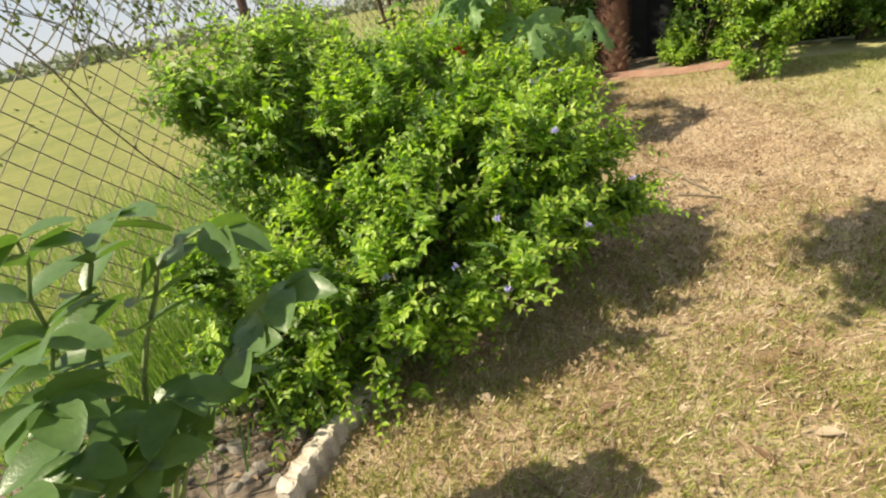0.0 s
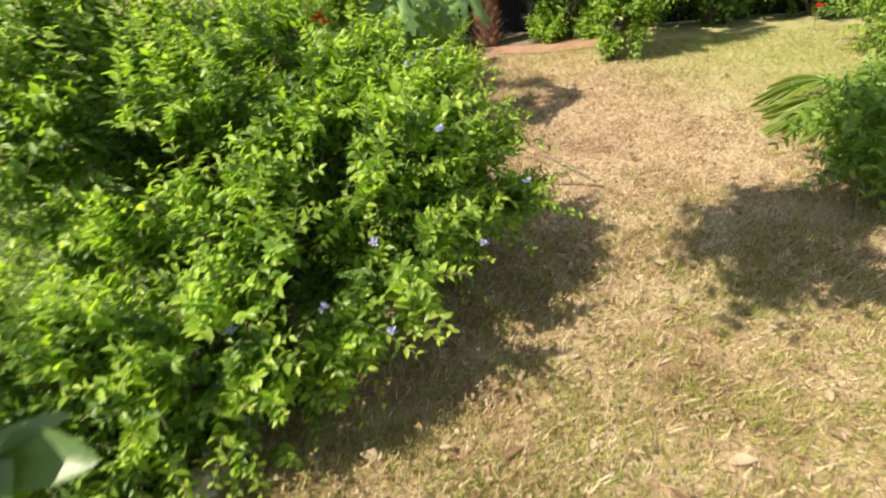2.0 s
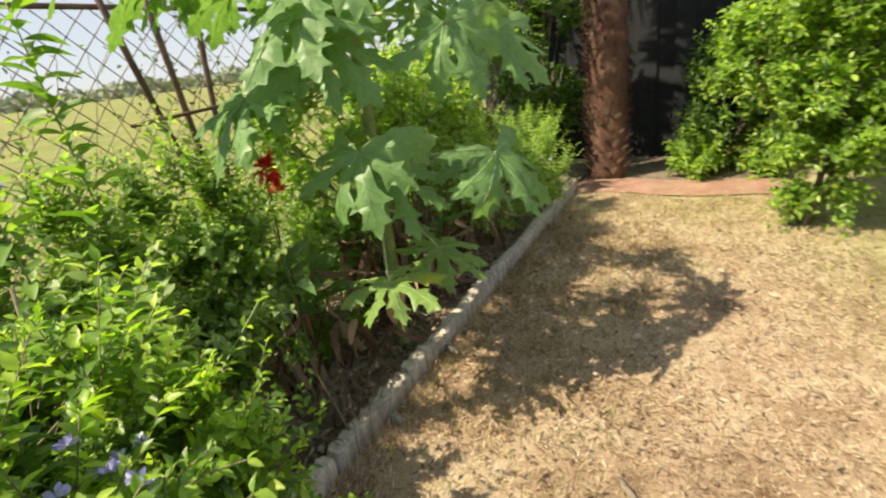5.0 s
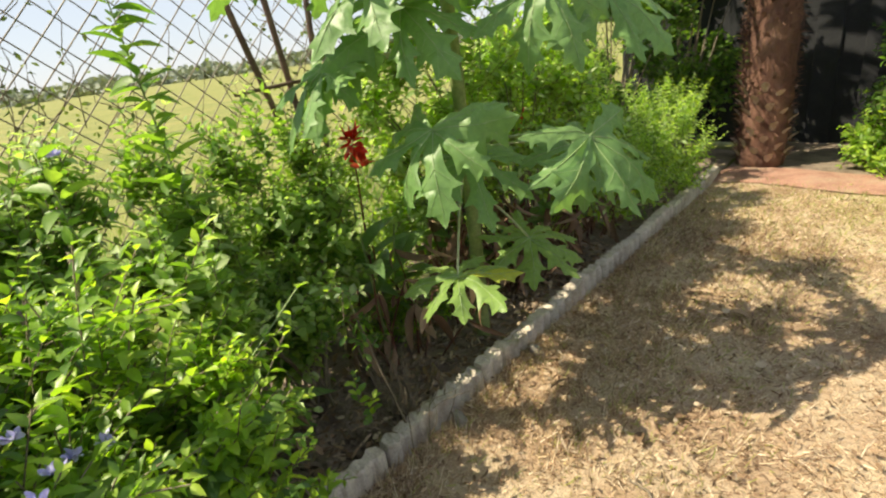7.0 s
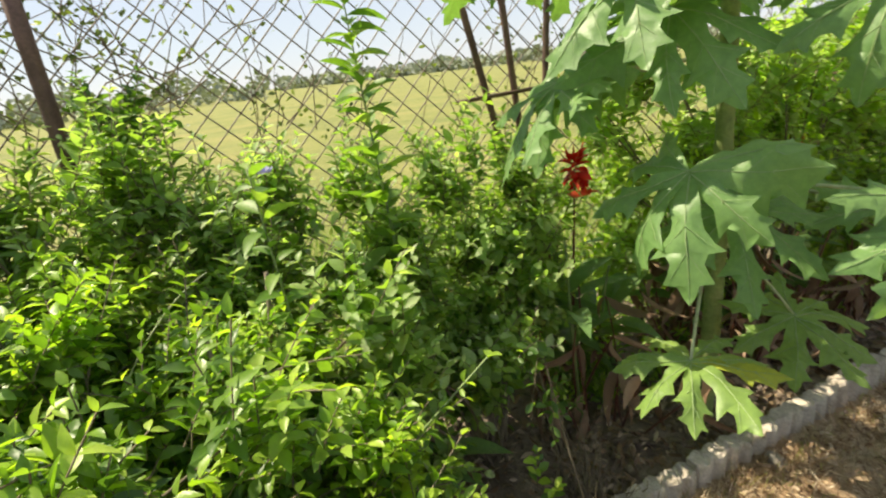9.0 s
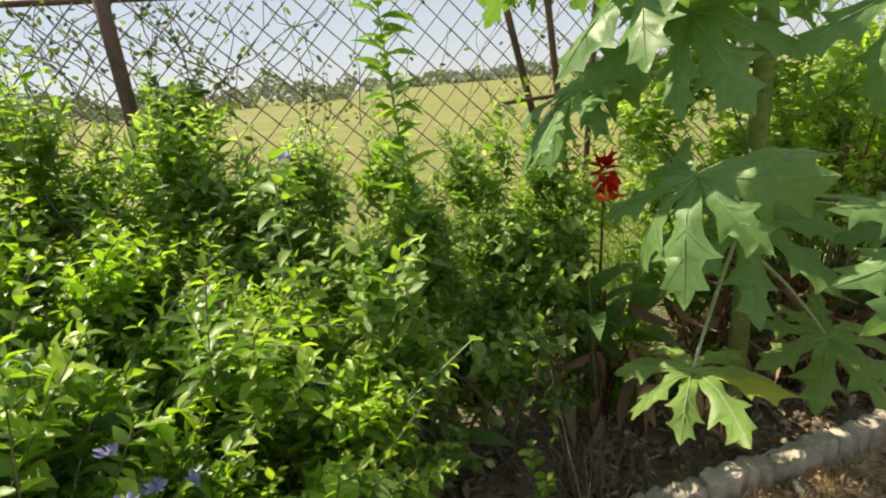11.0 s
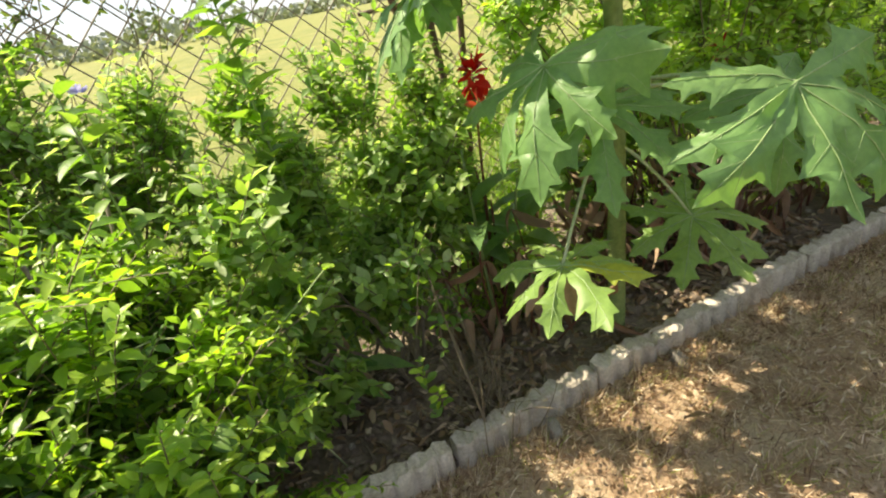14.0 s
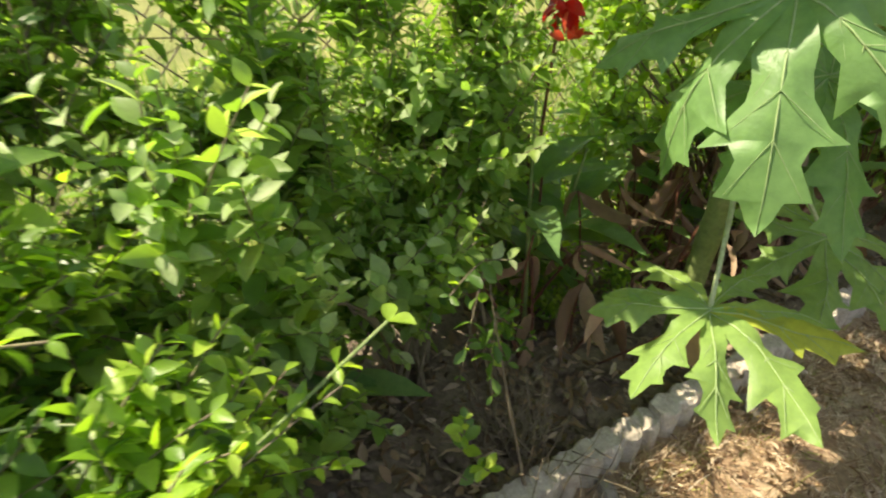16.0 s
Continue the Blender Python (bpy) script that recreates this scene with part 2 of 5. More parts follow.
def tube(b, path, radii, sides=6, mat=0, close=True):
    """A round rod along a path."""
    p = np.asarray(path, float)
    k = len(p)
    r = np.broadcast_to(np.asarray(radii, float), (k,))
    d = unit(np.gradient(p, axis=0))
    ref = np.array([0, 0, 1.0]) if abs(d[0][2]) < 0.9 else np.array([1.0, 0, 0])
    s = unit(np.cross(d, ref))
    q = np.cross(s, d)
    a = np.linspace(0, 2 * np.pi, sides, endpoint=False)
    ring = p[:, None] + r[:, None, None] * (np.cos(a)[None, :, None] * s[:, None] + np.sin(a)[None, :, None] * q[:, None])
    i, j = np.meshgrid(np.arange(k - 1), np.arange(sides), indexing="ij")
    j2 = (j + 1) % sides
    A, B, C, D = i * sides + j, i * sides + j2, (i + 1) * sides + j2, (i + 1) * sides + j
    tris = np.concatenate([np.stack([A, B, C], -1).reshape(-1, 3), np.stack([A, C, D], -1).reshape(-1, 3)])
    verts = ring.reshape(-1, 3)
    if close:
        verts = np.concatenate([verts, p[:1], p[-1:]])
        n, jj = k * sides, np.arange(sides)
        tris = np.concatenate([tris, np.stack([np.full(sides, n), (jj + 1) % sides, jj], -1), np.stack([np.full(sides, n + 1), (k - 1) * sides + jj, (k - 1) * sides + (jj + 1) % sides], -1)])
    b.add(verts, tris, mat)


def arc(a, c, sag=0.0, k=6, side=None):
    """A bent path from a to c that sags (or bulges, with minus) by that much."""
    a, c = np.asarray(a, float), np.asarray(c, float)
    s = np.linspace(0, 1, k)[:, None]
    return a + (c - a) * s + (np.array([0, 0, -1.0]) if side is None else np.asarray(side, float)) * sag * 4 * s * (1 - s)


# leaf shapes: along, across, up (all in parts of length and width), and triangles
def leaf_shape(rows, fold=0.18, curl=0.18):
    v, f = [(0, 0, 0)], []
    for s, w in rows:
        z = -curl * s * s
        v += [(s, -w, z + fold * w), (s, 0, z), (s, w, z + fold * w)]
    v.append((1, 0, -curl))
    n = len(rows)
    f += [(0, 1, 2), (0, 2, 3)]
    for i in range(n - 1):
        a = 1 + 3 * i
        f += [(a, a + 3, a + 4), (a, a + 4, a + 1), (a + 1, a + 4, a + 5), (a + 1, a + 5, a + 2)]
    a = 1 + 3 * (n - 1)
    f += [(a, a + 3, a + 1), (a + 1, a + 3, a + 2)]
    return np.array(v, float), np.array(f)


OVAL = leaf_shape([(0.25, 0.28), (0.58, 0.5), (0.85, 0.33)], 0.22, 0.22)
POINTED = leaf_shape([(0.2, 0.34), (0.45, 0.5), (0.72, 0.34)], 0.24, 0.24)
OVAL_FINE = leaf_shape([(0.1, 0.2), (0.25, 0.40), (0.45, 0.5), (0.65, 0.44), (0.82, 0.27), (0.93, 0.11)], 0.25, 0.25)
ROUND = leaf_shape([(0.06, 0.20), (0.20, 0.41), (0.42, 0.5), (0.65, 0.45), (0.84, 0.30), (0.95, 0.14)], 0.20, 0.20)
LANCE = leaf_shape([(0.2, 0.34), (0.45, 0.5), (0.75, 0.3)], 0.3, 0.25)
BLADE = (np.array([(0, -0.5, 0), (0, 0.5, 0), (0.5, -0.4, 0.10), (0.5, 0.4, 0.10), (1, 0, 0.0)], float), np.array([(0, 1, 3), (0, 3, 2), (2, 3, 4)]))
LONG = leaf_shape([(0.2, 0.4), (0.4, 0.5), (0.6, 0.46), (0.8, 0.3)], 0.15, 0.55)


def leaves(b, P, D, N, L, W, shape, mat=0):
    """Many leaves at P that point along D with their faces towards N."""
    if not len(P):
        return
    D = unit(D)
    S = unit(np.cross(N, D))
    N = np.cross(D, S)
    tv, tf = shape
    L, W = np.broadcast_to(L, (len(P),)), np.broadcast_to(W, (len(P),))
    v = P[:, None] + D[:, None] * (tv[None, :, 0:1] * L[:, None, None]) + S[:, None] * (tv[None, :, 1:2] * W[:, None, None]) + N[:, None] * (tv[None, :, 2:3] * L[:, None, None])
    f = tf[None] + (np.arange(len(P)) * len(tv))[:, None, None]
    m = np.repeat(np.broadcast_to(np.asarray(mat, int), (len(P),)), len(tf))
    b.add(v.reshape(-1, 3), f.reshape(-1, 3), m)


def random_dirs(n):
    return unit(rng.normal(size=(n, 3)))


def sprigs(b, P, D, length, pairs, leaf_len, leaf_wid, shape, young=0.4, droop=0.25, stem=None, open_angle=0.9, mats=(0, 1), thick=0.0016):
    """Twigs from P along D with pairs of leaves, the youngest at the tip. b gets the leaves, stem the twigs."""
    n = len(P)
    D = unit(D)
    Ls = length * rng.uniform(0.6, 1.3, n)
    s = np.linspace(0.15, 1.0, pairs)
    path = P[:, None] + D[:, None] * (s[None, :, None] * Ls[:, None, None])
    path[..., 2] -= droop * (s[None] ** 2) * Ls[:, None] * rng.uniform(0.2, 1.4, (n, 1))
    T = unit(np.gradient(path, axis=1)) if pairs > 1 else np.repeat(D[:, None], 1, 1)
    ref = random_dirs(n)[:, None] * 0.7 + np.array([0, 0, 1.0])
    A = unit(np.cross(T, np.broadcast_to(ref, T.shape)))
    B = np.cross(A, T)
    turn = (np.arange(pairs) % 2)[None, :, None] * rng.uniform(0.2, 1.0, (n, 1, 1))
    side = unit(A * (1 - turn) + B * turn)
    tip = 1 - 0.45 * s[None] ** 3
    for sign in (-1, 1):
        d = T * (1.15 - open_angle * 0.75 * tip[..., None]) + sign * side * open_angle + rng.normal(0, 0.18, T.shape)
        nrm = np.array([-0.15, -0.05, 1.0]) + T * 0.25 + rng.normal(0, 0.38, T.shape)
        ll = leaf_len * tip * rng.uniform(0.7, 1.25, (n, pairs))
        is_young = (rng.random((n, pairs)) < young * (0.35 + 1.3 * s[None] ** 2) * (0.1 + 2.1 * rng.random((n, 1)) ** 1.4)).astype(int)
        m = np.where(is_young == 1, mats[1], mats[0])
        leaves(b, path.reshape(-1, 3), d.reshape(-1, 3), nrm.reshape(-1, 3), ll.ravel(), (ll * leaf_wid / leaf_len).ravel(), shape, m.ravel())
    if stem is not None:
        for i in range(n):
            tube(stem, np.vstack([P[i:i + 1], path[i, ::max(1, pairs // 3)], path[i, -1:]]), thick, 3, close=False)
    return path[:, -1]


def inside(blobs, n, shell=0.45, floor=0.03):
    """n places in a heap of ellipsoids (u, v, z, ru, rv, rz), most of them near the outside, with the way outwards and how far out."""
    vol = np.array([q[3] * q[4] * q[5] for q in blobs]) ** 0.75
    pick = rng.choice(len(blobs), n, p=vol / vol.sum())
    q = np.array(blobs)[pick]
    d = random_dirs(n)
    r = (shell + (1 - shell) * rng.random(n) ** 0.6) * (1 + 0.12 * rng.normal(size=n))
    off = d * q[:, 3:6] * r[:, None]
    u, v, z = q[:, 0] + off[:, 0], q[:, 1] + off[:, 1], q[:, 2] + off[:, 2]
    keep = z > floor
    P = ORIGIN + u[:, None] * E_DIR + v[:, None] * W_DIR + np.array([0, 0, 1.0]) * z[:, None]
    out = d[:, 0:1] * E_DIR + d[:, 1:2] * W_DIR + d[:, 2:3] * np.array([0, 0, 1.0])
    P, out, r = P[keep], out[keep], r[keep]
    if len(P) > 250:
        heads = P[rng.choice(len(P), len(P) // 20, replace=False)]
        near = heads[np.argmin(((P[:, None] - heads[None]) ** 2).sum(-1), 1)]
        P = P + (near - P) * 0.42
    return P, out, r


def bush(name, label, category, base, blobs, n, pairs, length, leaf_len, leaf_wid, mats, shape=OVAL, young=0.4, stems=14, up=0.55, droop=0.25, stem_mat=None, shell=0.45, stem_r=0.008, group=""):
    """A leafy shrub: stems from the ground, twigs, and leaves in pairs along them."""
    ob = thing(name, base, label, category, group)
    P, out, r = inside(blobs, n, shell)
    D = unit(out * 0.7 + np.array([0, 0, up]) + rng.normal(0, 0.35, P.shape))
    fol, st = Build(), Build()
    start = P - D * length * 0.5
    start[:, 2] = np.maximum(start[:, 2], 0.02)
    # innermost twigs take the third, darker leaves: shade inside the heap, put into colour
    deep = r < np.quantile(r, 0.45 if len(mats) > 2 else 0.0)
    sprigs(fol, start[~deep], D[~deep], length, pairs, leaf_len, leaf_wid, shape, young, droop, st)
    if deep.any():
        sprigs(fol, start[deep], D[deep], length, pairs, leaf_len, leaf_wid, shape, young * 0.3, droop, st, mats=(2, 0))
    b3 = np.array(base, float)
    high = np.flatnonzero(P[:, 2] > np.quantile(P[:, 2], 0.35))
    for i in rng.choice(high, min(stems, len(high)), replace=False):
        foot = b3 + np.array([*rng.normal(0, 0.10 if stem_r < 0.012 else 0.035, 2), 0.0])
        tube(st, arc(foot, P[i], -0.12 * rng.uniform(0.3, 1.2), 7), np.linspace(stem_r, stem_r * 0.3, 7), 5)
    inv = Matrix.Translation(-Vector(base))
    for nm, bb, mm, lab in (("foliage", fol, mats, ""), ("branching", st, [stem_mat or M_TWIG], "")):
        me = bb.mesh(nm, mm)
        me.transform(inv)
        part(nm, me, ob, lab, "stuff")
    return ob


def flower_head(at, parent, base, petals, size, mat, name="flower", label=""):
    b = Build()
    at = np.array(at, float) - np.array(base, float)
    D = random_dirs(petals)
    D[:, 2] = np.abs(D[:, 2]) * 0.9 + 0.1
    leaves(b, at + D * size * 0.12, D + np.array([0, 0, 0.15]), random_dirs(petals), size * rng.uniform(0.6, 1.15, petals), size * 0.5, OVAL, 0)
    return part(name, b.mesh(name, [mat]), parent, label)

# ---- setting ----
def uv(x, y):
    p = np.array([x, y, 0.0]) - ORIGIN
    return float(p @ E_DIR), float(p @ W_DIR)


def sheet(name, u0, u1, v0, v1, nu, nv, height, material, label, category):
    u, v = np.meshgrid(np.linspace(u0, u1, nu), np.linspace(v0, v1, nv), indexing="ij")
    p = ORIGIN + u[..., None] * E_DIR + v[..., None] * W_DIR
    p[..., 2] = height(p[..., 0], p[..., 1], u, v)
    i, j = np.meshgrid(np.arange(nu - 1), np.arange(nv - 1), indexing="ij")
    a, b, c, d = i * nv + j, (i + 1) * nv + j, (i + 1) * nv + j + 1, i * nv + j + 1
    tris = np.concatenate([np.stack([a, d, c], -1).reshape(-1, 3), np.stack([a, c, b], -1).reshape(-1, 3)])
    return tagged(new(name, Build().add(p.reshape(-1, 3), tris).mesh(name, [material])), label, category, kind="structure")


def rolling(x, y, amp, f):
    return amp * (np.sin(f * x + 1.3) * np.cos(f * 0.83 * y) + 0.6 * np.sin(f * 2.1 * y + 0.7 * f * x) + 0.4 * np.sin(f * 4.3 * x - f * 3.1 * y))


ground = Build()
ground.add([(-2500, -2500, -0.03), (2500, -2500, -0.03), (2500, 2500, -0.03), (-2500, 2500, -0.03)], [(0, 1, 2), (0, 2, 3)])
tagged(new("ground", ground.mesh("ground", [M_FIELD])), "open field of yellow-green grass reaching the horizon", "field", kind="structure")
sheet("lawn", -8, 5.2, -14, 0.02, 120, 120, lambda x, y, u, v: 0.004 + rolling(x, y, 0.004, 3.0), M_LAWN, "dry straw-coloured lawn with greener patches", "lawn")
sheet("garden_bed", -8, 5.2, 0.03, 1.5, 200, 36, lambda x, y, u, v: 0.035 + rolling(x, y, 0.012, 7.0), M_SOIL, "dark bare soil of the flower bed", "soil")

# reddish strip at the lawn's far end
strip = Build()
a, c = np.array([1.90, 7.72, 0.0]), np.array([3.75, 6.90, 0.0])
side = unit(np.array([0.36, 0.93, 0.0]))
k = 30
s = np.linspace(0, 1, k)[:, None]
near = a + (c - a) * s + side * (0.05 * np.sin(9 * s)) + np.array([0, 0, 0.018])
ridge = near + side * 0.22 + np.array([0, 0, 0.03]) + np.array([0, 0, 1]) * 0.02 * np.sin(23 * s)
far = near + side * 0.55
pts = np.concatenate([near, ridge, far])
tri = []
for i in range(k - 1):
    for o in (0, k):
        tri += [(o + i, o + i + 1, o + k + i + 1), (o + i, o + k + i + 1, o + k + i)]
tagged(new("earth_strip", strip.add(pts, tri).mesh("earth_strip", [M_RED_SOIL])), "low bank of reddish brick earth at the lawn's end", "earth bank", kind="structure")

shade_bed = Build()
back = far + side * 1.9 - np.array([0, 0, 0.004])
tri = []
for i in range(k - 1):
    tri += [(i, i + 1, k + i + 1), (i, k + i + 1, k + i)]
tagged(new("hedge_bed", shade_bed.add(np.concatenate([far, back]), tri).mesh("hedge_bed", [M_SOIL])), "bare brown soil in shade under the hedge", "soil", kind="structure")

# boarded fence behind the hedge, its near-black colour standing in for deep shade
boards = thing("boundary_fence", (1.2, 9.9, 0), "tall boarded fence coloured near black for the deep shade behind the hedge", "fence", kind="structure")
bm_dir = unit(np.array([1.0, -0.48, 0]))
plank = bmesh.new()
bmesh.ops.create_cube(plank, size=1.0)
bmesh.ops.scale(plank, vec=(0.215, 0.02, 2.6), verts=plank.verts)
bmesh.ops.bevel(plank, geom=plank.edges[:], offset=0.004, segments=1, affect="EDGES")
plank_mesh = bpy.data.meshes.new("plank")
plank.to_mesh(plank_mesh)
plank_mesh.materials.append(M_SHADE_BOARDS)
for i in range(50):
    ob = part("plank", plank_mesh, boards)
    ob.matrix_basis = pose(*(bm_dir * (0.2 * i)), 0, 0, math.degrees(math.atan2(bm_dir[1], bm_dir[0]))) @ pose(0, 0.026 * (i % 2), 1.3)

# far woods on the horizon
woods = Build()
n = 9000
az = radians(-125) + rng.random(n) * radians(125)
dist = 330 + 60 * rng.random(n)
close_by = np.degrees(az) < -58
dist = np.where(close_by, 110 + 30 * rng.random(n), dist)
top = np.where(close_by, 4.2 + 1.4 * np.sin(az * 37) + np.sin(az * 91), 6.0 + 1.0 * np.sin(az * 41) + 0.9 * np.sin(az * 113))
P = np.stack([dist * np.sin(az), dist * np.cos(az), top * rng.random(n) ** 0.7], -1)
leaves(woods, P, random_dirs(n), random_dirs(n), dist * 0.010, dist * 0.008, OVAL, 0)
tagged(new("far_woods", woods.mesh("far_woods", [L_HAZED_WOODS])), "low hazy line of distant trees across the field", "woods", kind="stuff")

# ---- wire fence ----
FENCE_V, FENCE_Z = 1.29, 1.90
fence = thing("chain_link_fence", bed(0, FENCE_V), "rusty chain-link fence with brown pipe posts", "fence", kind="structure")
f0 = bed(0, FENCE_V)
wires = Build()
STEP = 0.126
for sign in (-1, 1):
    for i in range(-72, 62):
        z = np.linspace(0.02, FENCE_Z - 0.02, 31)
        u = i * STEP + sign * (z - 0.95) + (0.0 if sign > 0 else STEP * 0.03)
        ok = (u > -7.5) & (u < 5.0)
        if ok.sum() < 3:
            continue
        sag = 0.018 * np.sin(u * 2.3 + z) + 0.012 * np.sin(u * 5.1 + 3 * z)
        twist = 0.0025 * sign * np.where(np.arange(31) % 2, 1, -1)
        p = u[:, None] * E_DIR + (sag + twist)[:, None] * W_DIR + (z + 0.010 * np.sin(u * 3.7))[:, None] * np.array([0, 0, 1.0])
        tube(wires, p[ok], 0.0030, 4, close=False)
part("wire_mesh", wires.mesh("wire_mesh", [M_WIRE]), fence, "rusty diamond wire mesh", "stuff")


def rod(name, p, q, r, mat, parent, origin, label="", sides=10, k=8):
    b = Build()
    tube(b, arc(np.array(p) - origin, np.array(q) - origin, 0.0, k), r, sides)
    return part(name, b.mesh(name, [mat]), parent, label)


for u0, z0, u1, r in ((0.93, 0.0, 0.44, 0.017), (0.89, 0.0, 0.69, 0.017), (0.827, 0.0, 0.99, 0.016), (-1.10, 0.0, -1.115, 0.028), (-4.1, 0.0, -4.1, 0.028), (3.4, 0.0, 3.4, 0.028)):
    rod("post", bed(u0, FENCE_V - 0.05, z0), bed(u1, FENCE_V - 0.05, 2.05 if r < 0.02 else 2.0), r, M_PIPE, fence, f0, "brown painted steel pipe")
rod("top_rail", bed(-7.4, FENCE_V, FENCE_Z), bed(4.9, FENCE_V, FENCE_Z), 0.013, M_PIPE, fence, f0)
rod("tie_bar", bed(0.42, FENCE_V - 0.075, 1.37), bed(0.97, FENCE_V - 0.075, 1.39), 0.010, M_PIPE, fence, f0, "short rusty cross bar")

vine = thing("fence_vine", bed(-0.5, FENCE_V), "thin leafy vine climbing through the wire fence", "vine")
vl, vs = Build(), Build()
for i in range(150):
    u = rng.uniform(-4.2, 1.6) if i % 3 == 0 else rng.uniform(-3.6, -0.7)
    z0 = rng.uniform(0.9, 1.5) if i % 3 == 0 else rng.uniform(1.4, 1.75)
    z1 = z0 + rng.uniform(0.3, 0.75)
    path = arc(bed(u, FENCE_V + 0.01, z0), bed(u + rng.normal(0, 0.3), FENCE_V - 0.01, min(z1, 1.98)), rng.normal(0, 0.06), 9, E_DIR) + rng.normal(0, 0.012, (9, 3))
    tube(vs, path, np.linspace(0.003, 0.0014, 9), 4, close=False)
    P = path[rng.integers(0, 9, 16)] + rng.normal(0, 0.03, (16, 3))
    leaves(vl, P, random_dirs(16), random_dirs(16), rng.uniform(0.014, 0.040, 16), 0.018, OVAL)
tube(vs, np.array([bed(-2.44, 1.27, 1.68), bed(-2.34, 1.26, 1.5), bed(-2.22, 1.27, 1.24), bed(-2.08, 1.27, 1.02), bed(-1.94, 1.26, 0.84), bed(-1.8, 1.2, 0.6)]), 0.0042, 5)
for nm, bb, mm in (("foliage", vl, L_VINE), ("branching", vs, M_TWIG)):
    me = bb.mesh(nm, [mm])
    me.transform(Matrix.Translation(-Vector(bed(-0.5, FENCE_V))))
    part(nm, me, vine, kind="stuff")

# ---- kerb of scalloped concrete blocks ----
def kerb_mesh(seed, chipped=False):
    r = np.random.default_rng(seed)
    n, pitch, per = 8, 0.075, 6
    front, back = [], []
    for i in range(n):
        for j in range(per):
            s = (j + 0.5) / per
            x = -0.3 + (i + s) * pitch
            front.append((x, -0.018 - 0.032 * math.sin(math.pi * s) ** 0.55))
            back.append((x, 0.022 + 0.010 * math.sin(math.pi * s)))
    loop = np.array([(-0.297, -0.023)] + front + [(0.297, -0.023), (0.297, 0.021)] + back[::-1] + [(-0.297, 0.021)])
    m = len(loop)
    levels = ((-0.05, 1.0), (0.080, 1.0), (0.096, 0.93), (0.104, 0.72))
    v = []
    for z, q in levels:
        ring = np.c_[loop[:, 0] * (0.985 + 0.015 * q), loop[:, 1] * q, np.full(m, z)]
        if z > 0.09:
            ring[:, 2] += 0.004 * np.cos(2 * np.pi * (loop[:, 0] + 0.3 - pitch / 2) / pitch) + r.normal(0, 0.0030, m) + 0.005 * np.sin(loop[:, 0] * 9 + seed)
            if chipped:
                ring[:, 2] -= 0.045 * np.exp(-((loop[:, 0] - 0.02) / 0.07) ** 2) * (loop[:, 1] > -0.05)
        ring += r.normal(0, 0.0011, ring.shape)
        v.append(ring)
    v.append(np.array([[x, 0.0, 0.10 - (0.05 * math.exp(-((x - 0.02) / 0.07) ** 2) if chipped else 0)] for x in np.linspace(-0.26, 0.26, 2)]))
    b = Build()
    t = []
    for L in range(len(levels) - 1):
        for i in range(m):
            j = (i + 1) % m
            t += [(L * m + i, L * m + j, (L + 1) * m + j), (L * m + i, (L + 1) * m + j, (L + 1) * m + i)]
    o = (len(levels) - 1) * m
    half = m // 2
    for i in range(half - 1):
        t += [(o + i, o + i + 1, o + m - 1 - (i + 1)), (o + i, o + m - 1 - (i + 1), o + m - 1 - i)]
    return b.add(np.concatenate(v[:-1]), t).mesh("kerb_block", [M_CONCRETE], False)


kerbs = [kerb_mesh(1), kerb_mesh(2), kerb_mesh(3, True)]
turn_z = math.degrees(math.atan2(E_DIR[1], E_DIR[0]))
for i in range(-5, 7):
    u = 0.318 + 0.606 * i
    kind = 2 if i == 1 else (i % 2)
    ob = tagged(new("kerb_block", kerbs[kind]), "scalloped grey concrete kerb block with " + ("a broken top" if kind == 2 else "worn edges") + " along the bed", "kerb", "kerb blocks along the bed")
    ob.matrix_basis = pose(*bed(u, 0.05 + rng.normal(0, 0.004), 0.0), rng.normal(0, 1.2), rng.normal(0, 0.8), turn_z + rng.normal(0, 0.7))

